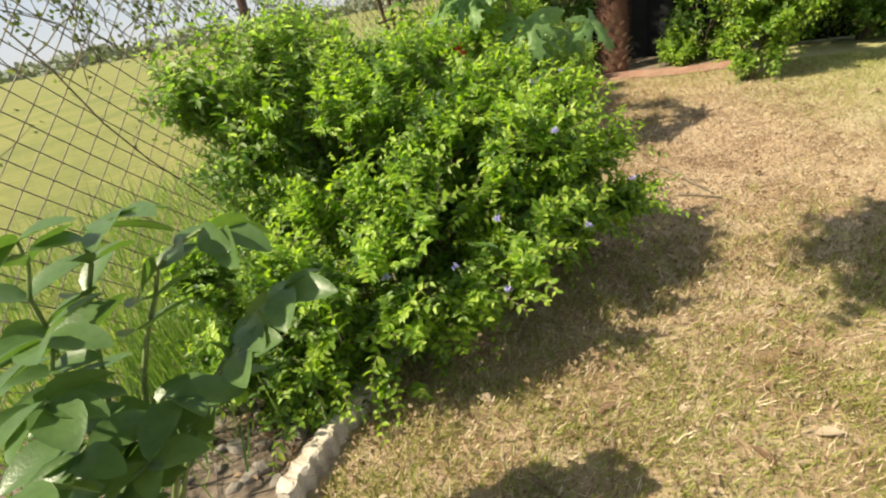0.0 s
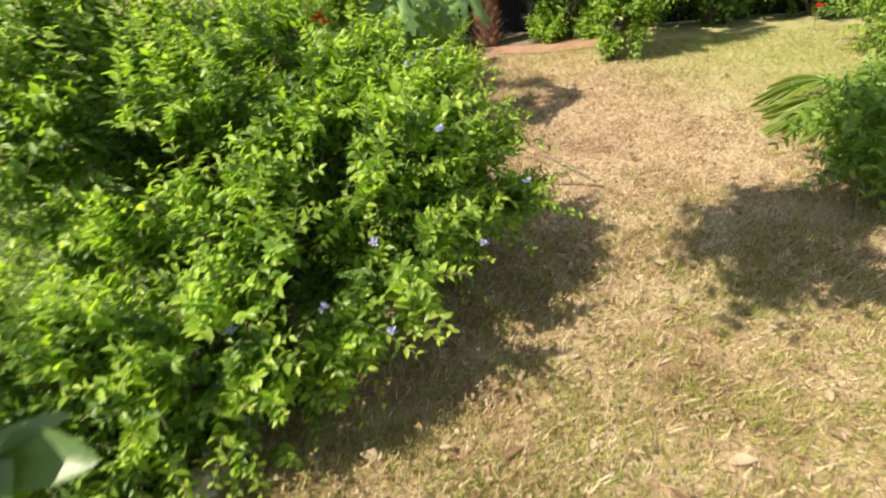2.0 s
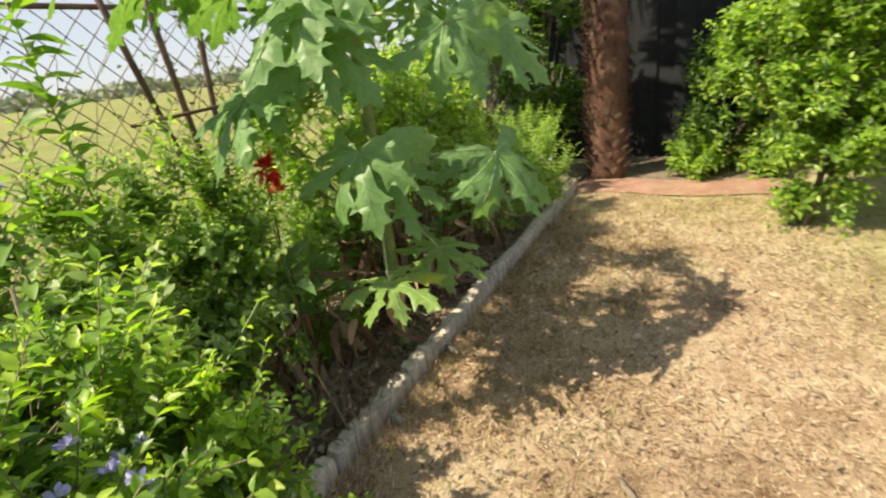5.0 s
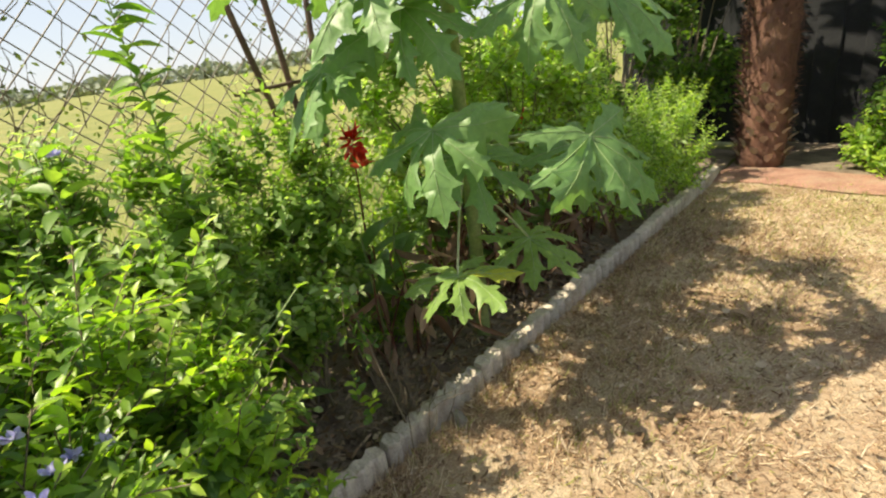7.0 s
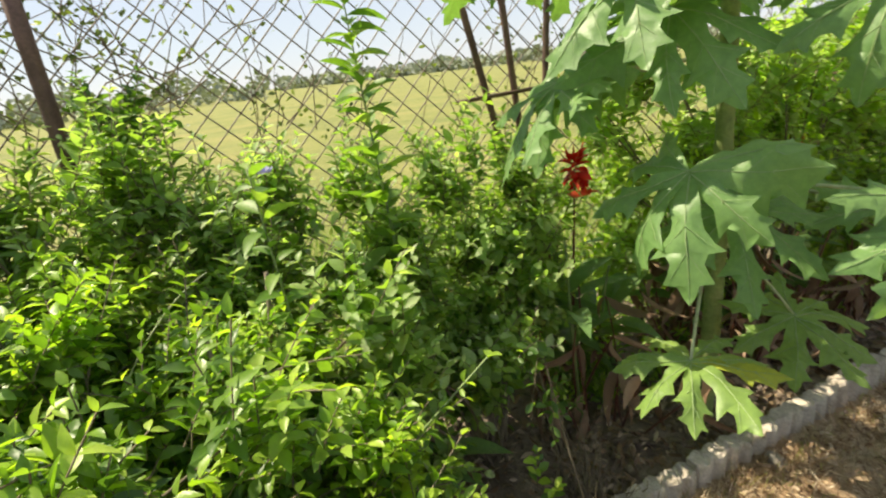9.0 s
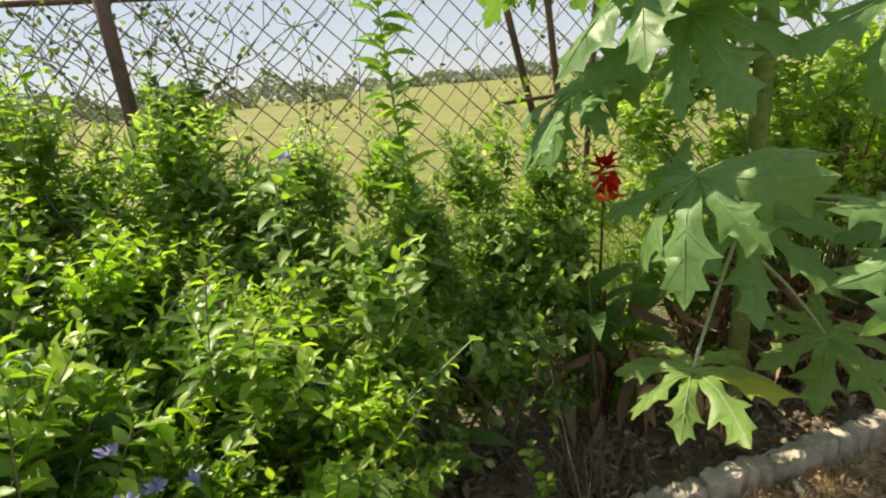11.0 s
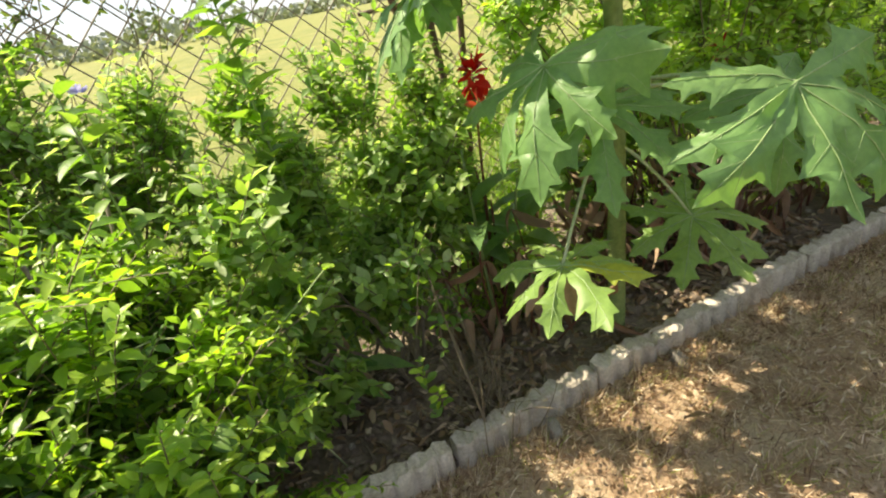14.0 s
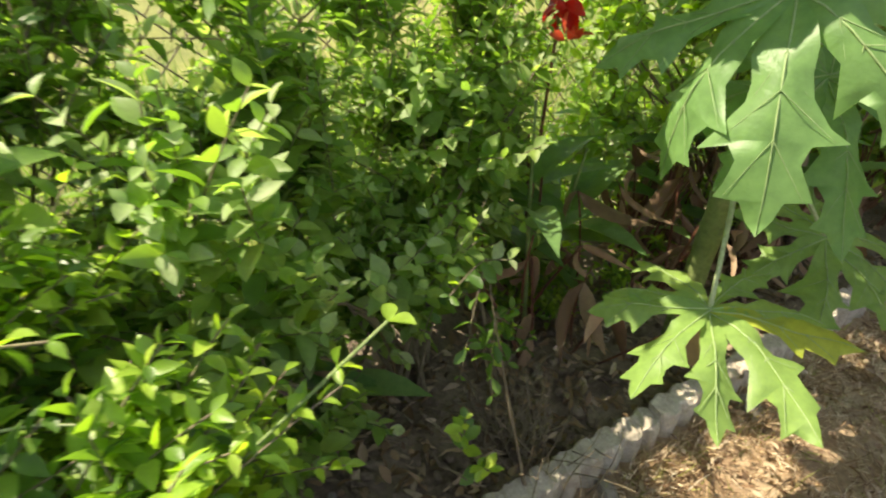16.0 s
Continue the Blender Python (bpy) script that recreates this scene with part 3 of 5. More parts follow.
# ---- papaya ----
def papaya_leaf(name, size, mat, seed, droop=0.9, lobes=9, yellow=-1, spread=158):
    """A big hand-shaped leaf with toothed lobes that hang from its stalk at the origin like an umbrella; it points along x."""
    r = np.random.default_rng(seed)
    prof = ((0.0, 0.010), (0.10, 0.045), (0.20, 0.085), (0.30, 0.105), (0.38, 0.092), (0.46, 0.110), (0.56, 0.185), (0.615, 0.240), (0.63, 0.130), (0.70, 0.105), (0.78, 0.130), (0.835, 0.165), (0.85, 0.075), (0.93, 0.042))
    b = Build()
    for k_, ang in enumerate(np.linspace(-spread, spread, lobes)):
        ang = radians(ang + r.normal(0, 5))
        ln = size * (1.0 - 0.34 * abs(ang) / math.pi) * r.uniform(0.88, 1.08)
        d, s_ = np.array([math.cos(ang), math.sin(ang), 0]), np.array([-math.sin(ang), math.cos(ang), 0])
        hang, twist, bend = droop * r.uniform(0.45, 1.35), r.normal(0, 0.40), r.normal(0, 0.12)
        fine = np.linspace(0, 1, 41)
        pitch = 0.10 - hang * np.maximum(fine - 0.12, 0) ** 0.8
        run = np.concatenate([[0], np.cumsum(np.cos(pitch))[:-1]]) / 40
        fall = np.concatenate([[0], np.cumsum(np.sin(pitch))[:-1]]) / 40
        v = []
        grow = (r.uniform(0.75, 1.2), r.uniform(0.75, 1.2))
        for s, w in prof + ((1.0, 0.0),):
            c = d * (np.interp(s, fine, run) * ln) + np.array([0, 0, np.interp(s, fine, fall) * ln]) + s_ * (bend * ln * s * s)
            for q in (-w * grow[0], -0.5 * w * grow[0], 0.0, 0.5 * w * grow[1], w * grow[1]):
                q *= 1.0 if s < 0.35 else r.uniform(0.92, 1.08)
                up = -0.30 * abs(q) * ln if s > 0.35 else 0.10 * abs(q) * ln
                v.append(c + s_ * (q * ln) + np.array([0, 0, up + twist * q * ln * s + 0.006 * math.sin(9 * s + 20 * q + k_)]))
        t, n_ = [], len(prof)
        for i in range(n_):
            for j in range(4):
                a_ = 5 * i + j
                t += [(a_, a_ + 5, a_ + 6), (a_, a_ + 6, a_ + 1)]
        b.add(v, t, 2 if k_ == yellow else 0)
        lift = np.array([0, 0, 0.0015])
        for i, e in ((3, 5), (5, 7), (8, 11)):
            for o in (0, 4):
                tube(b, np.array([v[5 * i + 2], 0.2 * v[5 * e + 2] + 0.8 * v[5 * e + o]]) + lift, (0.0009, 0.0003), 3, 1, close=False)
        tube(b, np.array([v[5 * i + 2] for i in range(0, n_ + 1, 2)]) + lift, np.linspace(0.0019, 0.0005, 8), 4, 1, close=False)
    return b.mesh(name, [mat, M_VEIN, L_YELLOW_LIT])


T_PAP = bed(0.90, 0.23)
papaya = thing("papaya_tree", T_PAP, "young papaya tree with big lobed leaves in the bed", "tree")
b = Build()
k = 26
zz = np.linspace(0, 2.05, k)
path = np.c_[0.02 * np.sin(zz * 1.3), 0.012 * np.sin(zz * 2 + 1), zz]
tube(b, path, np.linspace(0.036, 0.027, k) * (1 + 0.05 * np.sin(zz * 40)), 12)
part("trunk", b.mesh("trunk", [M_PAPAYA_TRUNK]), papaya, "green-grey ringed trunk")
pap_meshes = [papaya_leaf("leaf", 0.36, L_PAPAYA, 11, 0.8), papaya_leaf("leaf", 0.36, L_PAPAYA, 12, 1.0), papaya_leaf("leaf", 0.29, L_PAPAYA_Y, 13, 0.6, 9, 6), papaya_leaf("leaf", 0.37, L_PAPAYA, 14, 1.2, 8), papaya_leaf("leaf", 0.29, L_PAPAYA_Y, 15, 0.65), papaya_leaf("leaf", 0.36, L_PAPAYA, 16, 0.75, 7, -1, 112), papaya_leaf("leaf", 0.34, L_PAPAYA, 17, 0.9, 8, -1, 125)]


def papaya_frond(centre, node_z, point, mesh, tilt=0.35, scale=1.0):
    """A leaf on its stalk: centre in the world, the height at which the stalk leaves the trunk, the way the middle lobe points."""
    c = np.array(centre, float) - T_PAP
    st = Build()
    tube(st, arc((0.0, 0.0, node_z), c, -0.03, 8), np.linspace(0.0075, 0.0045, 8), 7)
    stalk = part("petiole", st.mesh("petiole", [M_PETIOLE]), papaya, "pale green leaf stalk")
    d = unit(np.array([*point, 0.0]))
    x = unit(d - np.array([0, 0, tilt]))
    y = np.cross([0, 0, 1.0], d)
    z = np.cross(x, y)
    m = Matrix([[x[i] * scale, y[i] * scale, z[i] * scale, c[i]] for i in range(3)] + [[0, 0, 0, 1]])
    ob = part("leaf", mesh, stalk)
    ob.matrix_basis = m


papaya_frond((0.63, 4.33, 0.67), 0.95, (0.35, -1.0), pap_meshes[2], 0.12, 0.95)
papaya_frond((0.78, 4.96, 0.57), 0.85, (0.8, -0.6), pap_meshes[4], 0.45, 1.15)
papaya_frond((0.59, 4.38, 1.20), 1.00, (-0.25, -1.0), pap_meshes[6], 0.95, 1.05)
papaya_frond((0.66, 4.52, 1.06), 0.98, (0.6, -0.8), pap_meshes[0], 0.60, 0.85)
papaya_frond((1.10, 4.52, 1.12), 1.02, (0.75, -0.65), pap_meshes[5], 1.25, 1.0)
papaya_frond((1.00, 4.86, 1.02), 1.00, (0.8, -0.5), pap_meshes[6], 1.0, 0.95)
papaya_frond((0.20, 4.42, 1.42), 1.45, (-0.7, -0.7), pap_meshes[0], 0.7, 0.95)
papaya_frond((0.05, 4.72, 1.45), 1.50, (-1.0, -0.4), pap_meshes[3], 0.6, 0.95)
papaya_frond((0.15, 5.20, 1.62), 1.70, (-0.9, 0.6), pap_meshes[0], 0.5, 1.0)
papaya_frond((0.45, 4.40, 1.70), 1.78, (-0.1, -1.0), pap_meshes[3], 0.6, 1.0)
papaya_frond((0.95, 4.60, 1.62), 1.70, (0.3, -1.0), pap_meshes[6], 1.3, 1.0)
papaya_frond((1.15, 4.95, 1.58), 1.68, (0.5, -0.8), pap_meshes[5], 1.3, 1.0)
papaya_frond((0.49, 4.5, 1.61), 1.55, (0.15, -1.0), pap_meshes[5], 1.2, 1.0)
papaya_frond((0.17, 4.45, 1.44), 1.40, (-0.35, -0.9), pap_meshes[6], 0.8, 0.95)
papaya_frond((0.75, 5.45, 1.80), 1.90, (0.4, 1.0), pap_meshes[3], 0.5, 1.0)
for x, y, z, px, py in ((-0.15, 4.35, 1.98, -0.6, -0.8), (-0.25, 4.75, 1.9, -1.0, -0.3), (0.80, 5.5, 1.95, 0.5, 0.9), (0.4, 5.6, 1.9, -0.1, 1.0)):
    papaya_frond((x, y, z), 1.95, (px, py), pap_meshes[1], 0.5, 1.0)
for i in range(9):
    a_ = 2.0 + i * 0.75
    papaya_frond((0.36 + 0.48 * math.cos(a_), 4.95 + 0.5 * math.sin(a_), 1.82 + 0.07 * (i % 4)), 1.9, (math.cos(a_), math.sin(a_)), pap_meshes[(0, 1, 3)[i % 3]], 0.55, 1.0)
papaya_frond((0.25, 4.80, 2.05), 2.00, (-0.7, -0.4), pap_meshes[0], 0.3, 0.9)
papaya_frond((0.75, 4.75, 2.10), 2.02, (0.7, -0.4), pap_meshes[0], 0.3, 0.9)

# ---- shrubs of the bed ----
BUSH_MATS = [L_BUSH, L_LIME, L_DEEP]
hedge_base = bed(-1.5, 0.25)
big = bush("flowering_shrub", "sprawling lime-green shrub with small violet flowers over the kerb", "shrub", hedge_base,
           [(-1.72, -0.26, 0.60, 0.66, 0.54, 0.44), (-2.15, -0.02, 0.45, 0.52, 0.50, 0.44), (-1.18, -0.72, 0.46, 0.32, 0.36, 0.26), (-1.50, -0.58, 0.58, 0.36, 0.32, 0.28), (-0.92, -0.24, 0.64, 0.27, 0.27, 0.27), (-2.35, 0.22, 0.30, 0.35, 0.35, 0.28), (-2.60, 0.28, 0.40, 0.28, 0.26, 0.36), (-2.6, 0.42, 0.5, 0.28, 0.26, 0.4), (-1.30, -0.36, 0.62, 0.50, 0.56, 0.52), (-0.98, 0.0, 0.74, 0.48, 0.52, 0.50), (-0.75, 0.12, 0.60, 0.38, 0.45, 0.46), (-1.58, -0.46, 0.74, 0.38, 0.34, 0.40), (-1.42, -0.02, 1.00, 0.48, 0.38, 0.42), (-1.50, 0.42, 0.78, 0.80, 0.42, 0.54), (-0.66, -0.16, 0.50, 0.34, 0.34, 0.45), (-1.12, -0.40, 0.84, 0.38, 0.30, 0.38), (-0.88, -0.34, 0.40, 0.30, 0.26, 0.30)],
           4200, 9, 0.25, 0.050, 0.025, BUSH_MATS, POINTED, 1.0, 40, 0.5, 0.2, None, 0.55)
shoots, shoot_stems = Build(), Build()
arching = np.array([bed(-1.05, -0.62, 0.55), bed(-1.25, -0.70, 0.50), bed(-1.15, -0.66, 0.42), bed(-1.35, -0.72, 0.40)]) - hedge_base
sprigs(shoots, arching, np.array([bed(-1.00, -0.98, 0.44), bed(-1.28, -0.98, 0.44), bed(-1.12, -0.95, 0.34), bed(-1.50, -0.92, 0.38)]) - hedge_base - arching, 0.46, 10, 0.055, 0.028, POINTED, 1.6, 0.15, shoot_stems, thick=0.0025)
foot = np.array([bed(-0.80, -0.02 + 0.05 * i, 0.45 + 0.05 * (i % 4)) for i in range(9)]) - hedge_base
ends = np.array([bed(-0.36, -0.07, 0.80), bed(-0.45, 0.10, 0.62), bed(-0.42, -0.16, 0.55), bed(-0.50, -0.24, 0.72), bed(-0.38, 0.02, 0.45), bed(-0.52, -0.12, 0.66), bed(-0.48, -0.2, 0.35), bed(-0.5, 0.05, 0.74), bed(-0.40, 0.14, 0.30)]) - hedge_base
for a_, c_ in zip(foot, ends):
    sprigs(shoots, a_[None], (c_ - a_)[None], np.linalg.norm(c_ - a_), 9, 0.062, 0.034, OVAL_FINE, 2.0, 0.0, shoot_stems, thick=0.0025)
leader = np.array([bed(-0.57, 0.01, 0.77)]) - hedge_base
sprigs(shoots, leader, np.array([bed(-0.37, -0.05, 0.79)]) - hedge_base - leader, np.linalg.norm(bed(-0.37, -0.05, 0.79) - hedge_base - leader[0]), 11, 0.052, 0.028, OVAL_FINE, 2.5, 0.0, shoot_stems, thick=0.003)
tube(shoot_stems, arc(bed(-0.95, 0.05, 0.1) - hedge_base, leader[0], -0.08, 8), np.linspace(0.006, 0.003, 8), 5)
part("shoot_stem", shoot_stems.mesh("shoot_stem", [M_GREEN_STEM]), big, "thin green stems", "stuff")
part("young_shoot", shoots.mesh("young_shoot", [L_BUSH, L_LIME]), big, "bright lime young shoots", "stuff")
for u, v, z in ((-0.84, -0.39, 0.95), (-0.79, -0.38, 0.94), (-0.87, -0.43, 0.97), (-0.86, -0.36, 0.93), (-0.89, -0.38, 1.02), (-0.57, 0.285, 1.34), (-0.90, -0.57, 1.02), (-2.32, -0.42, 0.60), (-2.16, -0.55, 0.72), (-1.62, -0.98, 0.66), (-2.45, -0.20, 0.62), (-0.95, -0.45, 1.0), (-1.5, -0.55, 1.08), (-1.0, -0.30, 1.08), (-1.85, -0.72, 0.95), (-2.0, -0.85, 0.62), (-0.55, -0.22, 0.72), (-0.62, -0.28, 0.66), (-2.3, -0.6, 0.5), (-1.2, 0.1, 1.25)):
    flower_head(bed(u, v, z), big, hedge_base, 14, 0.020, P_BLUE, "flower", "cluster of small violet petals")

bush("privet_shrub", "loose mid-green shrub growing against the wire fence", "shrub", bed(-1.0, 0.9),
     [(-1.65, 0.80, 0.82, 0.60, 0.36, 0.72), (-0.75, 0.80, 0.76, 0.60, 0.38, 0.68), (0.1, 0.86, 0.60, 0.5, 0.32, 0.52), (-1.25, 0.86, 1.18, 0.62, 0.30, 0.48), (-0.45, 0.82, 1.02, 0.48, 0.26, 0.31), (0.35, 0.88, 0.95, 0.45, 0.26, 0.36), (-1.75, 0.9, 1.20, 0.45, 0.25, 0.45)],
     2000, 7, 0.28, 0.058, 0.028, [L_SHRUB, L_PALE], POINTED, 0.55, 26, 0.7, 0.1, None, 0.4)
bush("fence_sapling", "small dark-leaved sapling beside the fence post", "shrub", bed(-0.96, 1.12),
     [(-0.92, 1.08, 1.42, 0.13, 0.11, 0.20), (-0.98, 1.08, 1.15, 0.14, 0.11, 0.25)], 90, 6, 0.15, 0.050, 0.030, [L_DEEP, L_SHRUB], OVAL, 0.4, 5, 0.6, 0.15, None, 0.2, 0.006)
bush("dark_shrub", "dense green shrub in the middle of the bed", "shrub", bed(0.05, 0.5),
     [(-0.15, 0.64, 0.60, 0.36, 0.28, 0.32), (0.30, 0.72, 0.68, 0.30, 0.28, 0.36), (-0.45, 0.45, 0.68, 0.33, 0.30, 0.34), (-0.42, 0.40, 0.40, 0.34, 0.24, 0.34), (-0.02, 0.55, 0.36, 0.34, 0.22, 0.30), (0.45, 0.74, 0.40, 0.30, 0.22, 0.34)],
     450, 6, 0.24, 0.068, 0.040, [L_SHRUB, L_PALE], OVAL_FINE, 0.9, 14, 0.6, 0.15, None, 0.35)
bush("leafy_shrub", "tall shrub with brown stems behind the papaya", "shrub", bed(1.8, 0.6),
     [(1.55, 0.62, 1.10, 0.45, 0.40, 0.55), (2.10, 0.62, 1.10, 0.50, 0.42, 0.60), (1.1, 0.85, 1.05, 0.40, 0.32, 0.60), (2.6, 0.8, 1.15, 0.45, 0.4, 0.6), (2.3, 0.55, 0.45, 0.4, 0.3, 0.35), (2.3, 0.32, 0.55, 0.40, 0.20, 0.48), (1.3, 0.80, 0.75, 0.40, 0.28, 0.35), (2.0, 0.45, 0.95, 0.4, 0.25, 0.35)],
     1150, 6, 0.30, 0.070, 0.036, [L_PALE, L_LIME], POINTED, 0.4, 60, 0.6, 0.2, M_TWIG, 0.3, 0.008)
bush("young_weed_shrub", "pale green feathery weeds at the bed's far end", "shrub", bed(3.0, 0.3),
     [(2.75, 0.18, 0.48, 0.45, 0.32, 0.45), (3.35, 0.15, 0.45, 0.45, 0.35, 0.43), (2.9, 0.8, 0.8, 0.7, 0.4, 0.6), (3.9, 0.4, 0.55, 0.4, 0.45, 0.55)],
     1000, 7, 0.22, 0.042, 0.019, [L_PALE, L_LIME], LANCE, 0.6, 26, 0.7, 0.1, M_GREEN_STEM, 0.35, 0.005)
bush("low_weeds", "low pale weeds under the fence behind the papaya", "weed", bed(0.8, 0.95),
     [(0.45, 0.95, 0.24, 0.50, 0.25, 0.24), (1.15, 0.98, 0.30, 0.50, 0.22, 0.30), (0.75, 0.62, 0.18, 0.35, 0.2, 0.18), (1.7, 0.9, 0.28, 0.5, 0.3, 0.28), (1.5, 0.55, 0.2, 0.35, 0.18, 0.2)],
     480, 6, 0.20, 0.045, 0.018, [L_SHRUB, L_LIME], LANCE, 0.5, 12, 0.8, 0.1, M_GREEN_STEM, 0.3, 0.003)
for u, v, h, nm, big_leaf in ((-0.15, 0.66, 1.82, 96, 1.35), (-0.57, 0.29, 1.36, 44, 1.0), (-2.0, 0.75, 1.45, 40, 1.0), (-1.75, 0.95, 1.6, 40, 1.0), (-1.25, 0.9, 1.7, 50, 1.1)):
    base = bed(u, v)
    sp = thing("upright_shoot", base, "single upright leafy shoot standing above the shrubs", "plant", "upright shoots")
    bl, bs = Build(), Build()
    zz = np.linspace(0, h, 12)
    path = np.c_[0.03 * np.sin(zz * 2), 0.03 * np.cos(zz * 1.7) - 0.03, zz]
    tube(bs, path, np.linspace(0.008, 0.002, 12), 6)
    zs = np.linspace(0.45, h, nm)
    P = np.c_[np.interp(zs, zz, path[:, 0]), np.interp(zs, zz, path[:, 1]), zs]
    own = np.random.default_rng(nm)
    a_ = np.arange(nm) * 2.4 + own.normal(0, 0.5, nm)
    D = np.c_[np.cos(a_), np.sin(a_), own.uniform(-0.1, 0.9, nm)]
    size = big_leaf * own.uniform(0.6, 1.15, nm)
    leaves(bl, P, D, np.array([0, 0, 1.0]) + rng.normal(0, 0.25, (nm, 3)), size * 0.125 * (1.1 - 0.45 * zs / h), size * 0.056 * (1.1 - 0.45 * zs / h), OVAL_FINE)
    part("stem", bs.mesh("stem", [M_GREEN_STEM]), sp)
    part("foliage", bl.mesh("foliage", [L_SHRUB]), sp, kind="stuff")


def canna_flower(at, parent, base, mat):
    """A ragged canna flower: broad drooping petals on a short spike with a few closed buds."""
    b, bud = Build(), Build()
    at = np.array(at, float) - np.array(base, float)
    n = 26
    a_ = np.arange(n) * 2.4
    D = np.c_[np.cos(a_), np.sin(a_), np.linspace(-0.9, 1.1, n)]
    leaves(b, at + D * 0.006 + np.c_[np.zeros((n, 2)), np.linspace(-0.045, 0.035, n)], D, np.c_[np.cos(a_) * -0.5, np.sin(a_) * -0.5, np.ones(n)] + rng.normal(0, 0.5, (n, 3)), rng.uniform(0.045, 0.070, n), rng.uniform(0.036, 0.052, n), OVAL_FINE)
    for k_ in range(4):
        p = at + np.array([0.012 * math.cos(k_ * 2.1), 0.012 * math.sin(k_ * 2.1), 0.02])
        tube(bud, arc(p, p + np.array([0.03 * math.cos(k_ * 2.1), 0.03 * math.sin(k_ * 2.1), 0.055 + 0.012 * k_]), 0.004, 5), np.array([0.002, 0.005, 0.006, 0.004, 0.001]), 6)
    part("flower", b.mesh("flower", [mat]), parent, "ragged bright red flower")
    part("bud", bud.mesh("bud", [P_RED]), parent, "closed red buds", "stuff")


def canna(u, v, h, n, label, flowers=(), seed=0, leaf_mat=L_CANNA):
    base = bed(u, v, 0.03)
    ob = thing("canna_plant", base, label, "flower", "cannas in the bed")
    r = np.random.default_rng(seed)
    for i in range(n):
        foot = np.array([*r.normal(0, 0.07, 2), 0.0])
        hh = h * r.uniform(0.5, 1.0)
        top = foot + np.array([*r.normal(0, 0.06, 2), hh])
        st = Build()
        tube(st, arc(foot, top, 0.02 * r.normal(), 6, E_DIR), np.linspace(0.009, 0.004, 6), 6)
        stalk = part("stem", st.mesh("stem", [M_RED_STEM if i % 2 else M_GREEN_STEM]), ob)
        lf = Build()
        m = r.integers(3, 6)
        a_ = r.uniform(0, 6.28) + np.arange(m) * 2.2
        D = np.c_[np.cos(a_), np.sin(a_), r.uniform(0.5, 1.5, m)]
        P = foot + (top - foot) * r.uniform(0.25, 0.75, (m, 1))
        leaves(lf, P, D, np.array([0, 0, 1.0]) - 0.6 * np.c_[np.cos(a_), np.sin(a_), np.zeros(m)], r.uniform(0.20, 0.34, m), r.uniform(0.07, 0.11, m), LONG)
        part("leaf_blade", lf.mesh("leaf_blade", [leaf_mat]), stalk)
    dl = Build()
    m = 7
    a_ = r.uniform(0, 6.28, m)
    leaves(dl, np.c_[r.normal(0, 0.06, (m, 2)), r.uniform(0.15, 0.45, m)], np.c_[np.cos(a_), np.sin(a_), -r.uniform(0.6, 1.6, m)], random_dirs(m), r.uniform(0.14, 0.26, m), r.uniform(0.03, 0.06, m), LONG)
    part("withered_leaf", dl.mesh("withered_leaf", [L_DEAD]), ob, "hanging withered brown leaves", "stuff")
    for x, y, z, mat in flowers:
        at = np.array([x, y, z])
        st = Build()
        tube(st, arc((0, 0, 0), at - base, 0.0, 7), np.linspace(0.008, 0.004, 7), 6)
        part("flower_stem", st.mesh("flower_stem", [M_RED_STEM]), ob, "dark red flower stem")
        canna_flower(at, ob, base, mat)
        flower_head(at + np.array([0.04, -0.03, -0.10]), ob, base, 9, 0.060, P_CORAL, "flower", "fading coral petals")
    return ob


canna(0.60, 0.68, 0.95, 6, "canna with a bright red flower on a dark stem", ((0.03, 4.80, 1.10, P_RED),), 3)
canna(1.80, 0.52, 0.85, 5, "canna with a small coral flower behind the papaya", ((0.58, 5.86, 0.95, P_CORAL),), 4)
canna(-0.18, 0.52, 0.30, 4, "low broad-leaved canna shoots in shade", (), 5)
canna(1.25, 0.75, 1.0, 5, "dense stand of canna stems by the fence", (), 6)

def dry_stems(u, v, h, n, label):
    """A clump of old brown stems with withered leaves hanging from them."""
    base = bed(u, v, 0.03)
    ob = thing("dry_stem_clump", base, label, "plant", "dry stem clumps in the bed")
    st, lf = Build(), Build()
    for i in range(n):
        foot = np.array([*rng.normal(0, 0.11, 2), 0.0])
        top = foot + np.array([*rng.normal(0, 0.10, 2), h * rng.uniform(0.5, 1.1)])
        pth = arc(foot, top, 0.03 * rng.normal(), 7, E_DIR)
        tube(st, pth, np.linspace(0.0065, 0.003, 7) * rng.uniform(0.6, 1.2), 5)
        m = 3
        a_ = rng.uniform(0, 6.28, m)
        leaves(lf, pth[rng.integers(2, 7, m)], np.c_[np.cos(a_), np.sin(a_), -rng.uniform(0.5, 1.8, m)], random_dirs(m), rng.uniform(0.10, 0.24, m), rng.uniform(0.02, 0.055, m), LONG)
    part("stem", st.mesh("stem", [M_RED_STEM]), ob, "thin dark brown stems", "stuff")
    part("withered_leaf", lf.mesh("withered_leaf", [L_THATCH]), ob, "hanging withered brown leaves", "stuff")


for u, v, h, n in ((1.15, 0.50, 0.55, 16), (1.55, 0.42, 0.60, 18), (2.0, 0.40, 0.55, 16), (0.55, 0.52, 0.55, 12), (1.35, 0.72, 0.7, 14), (2.4, 0.35, 0.5, 14)):
    dry_stems(u, v, h, n, "clump of dry brown stems with withered leaves behind the papaya")

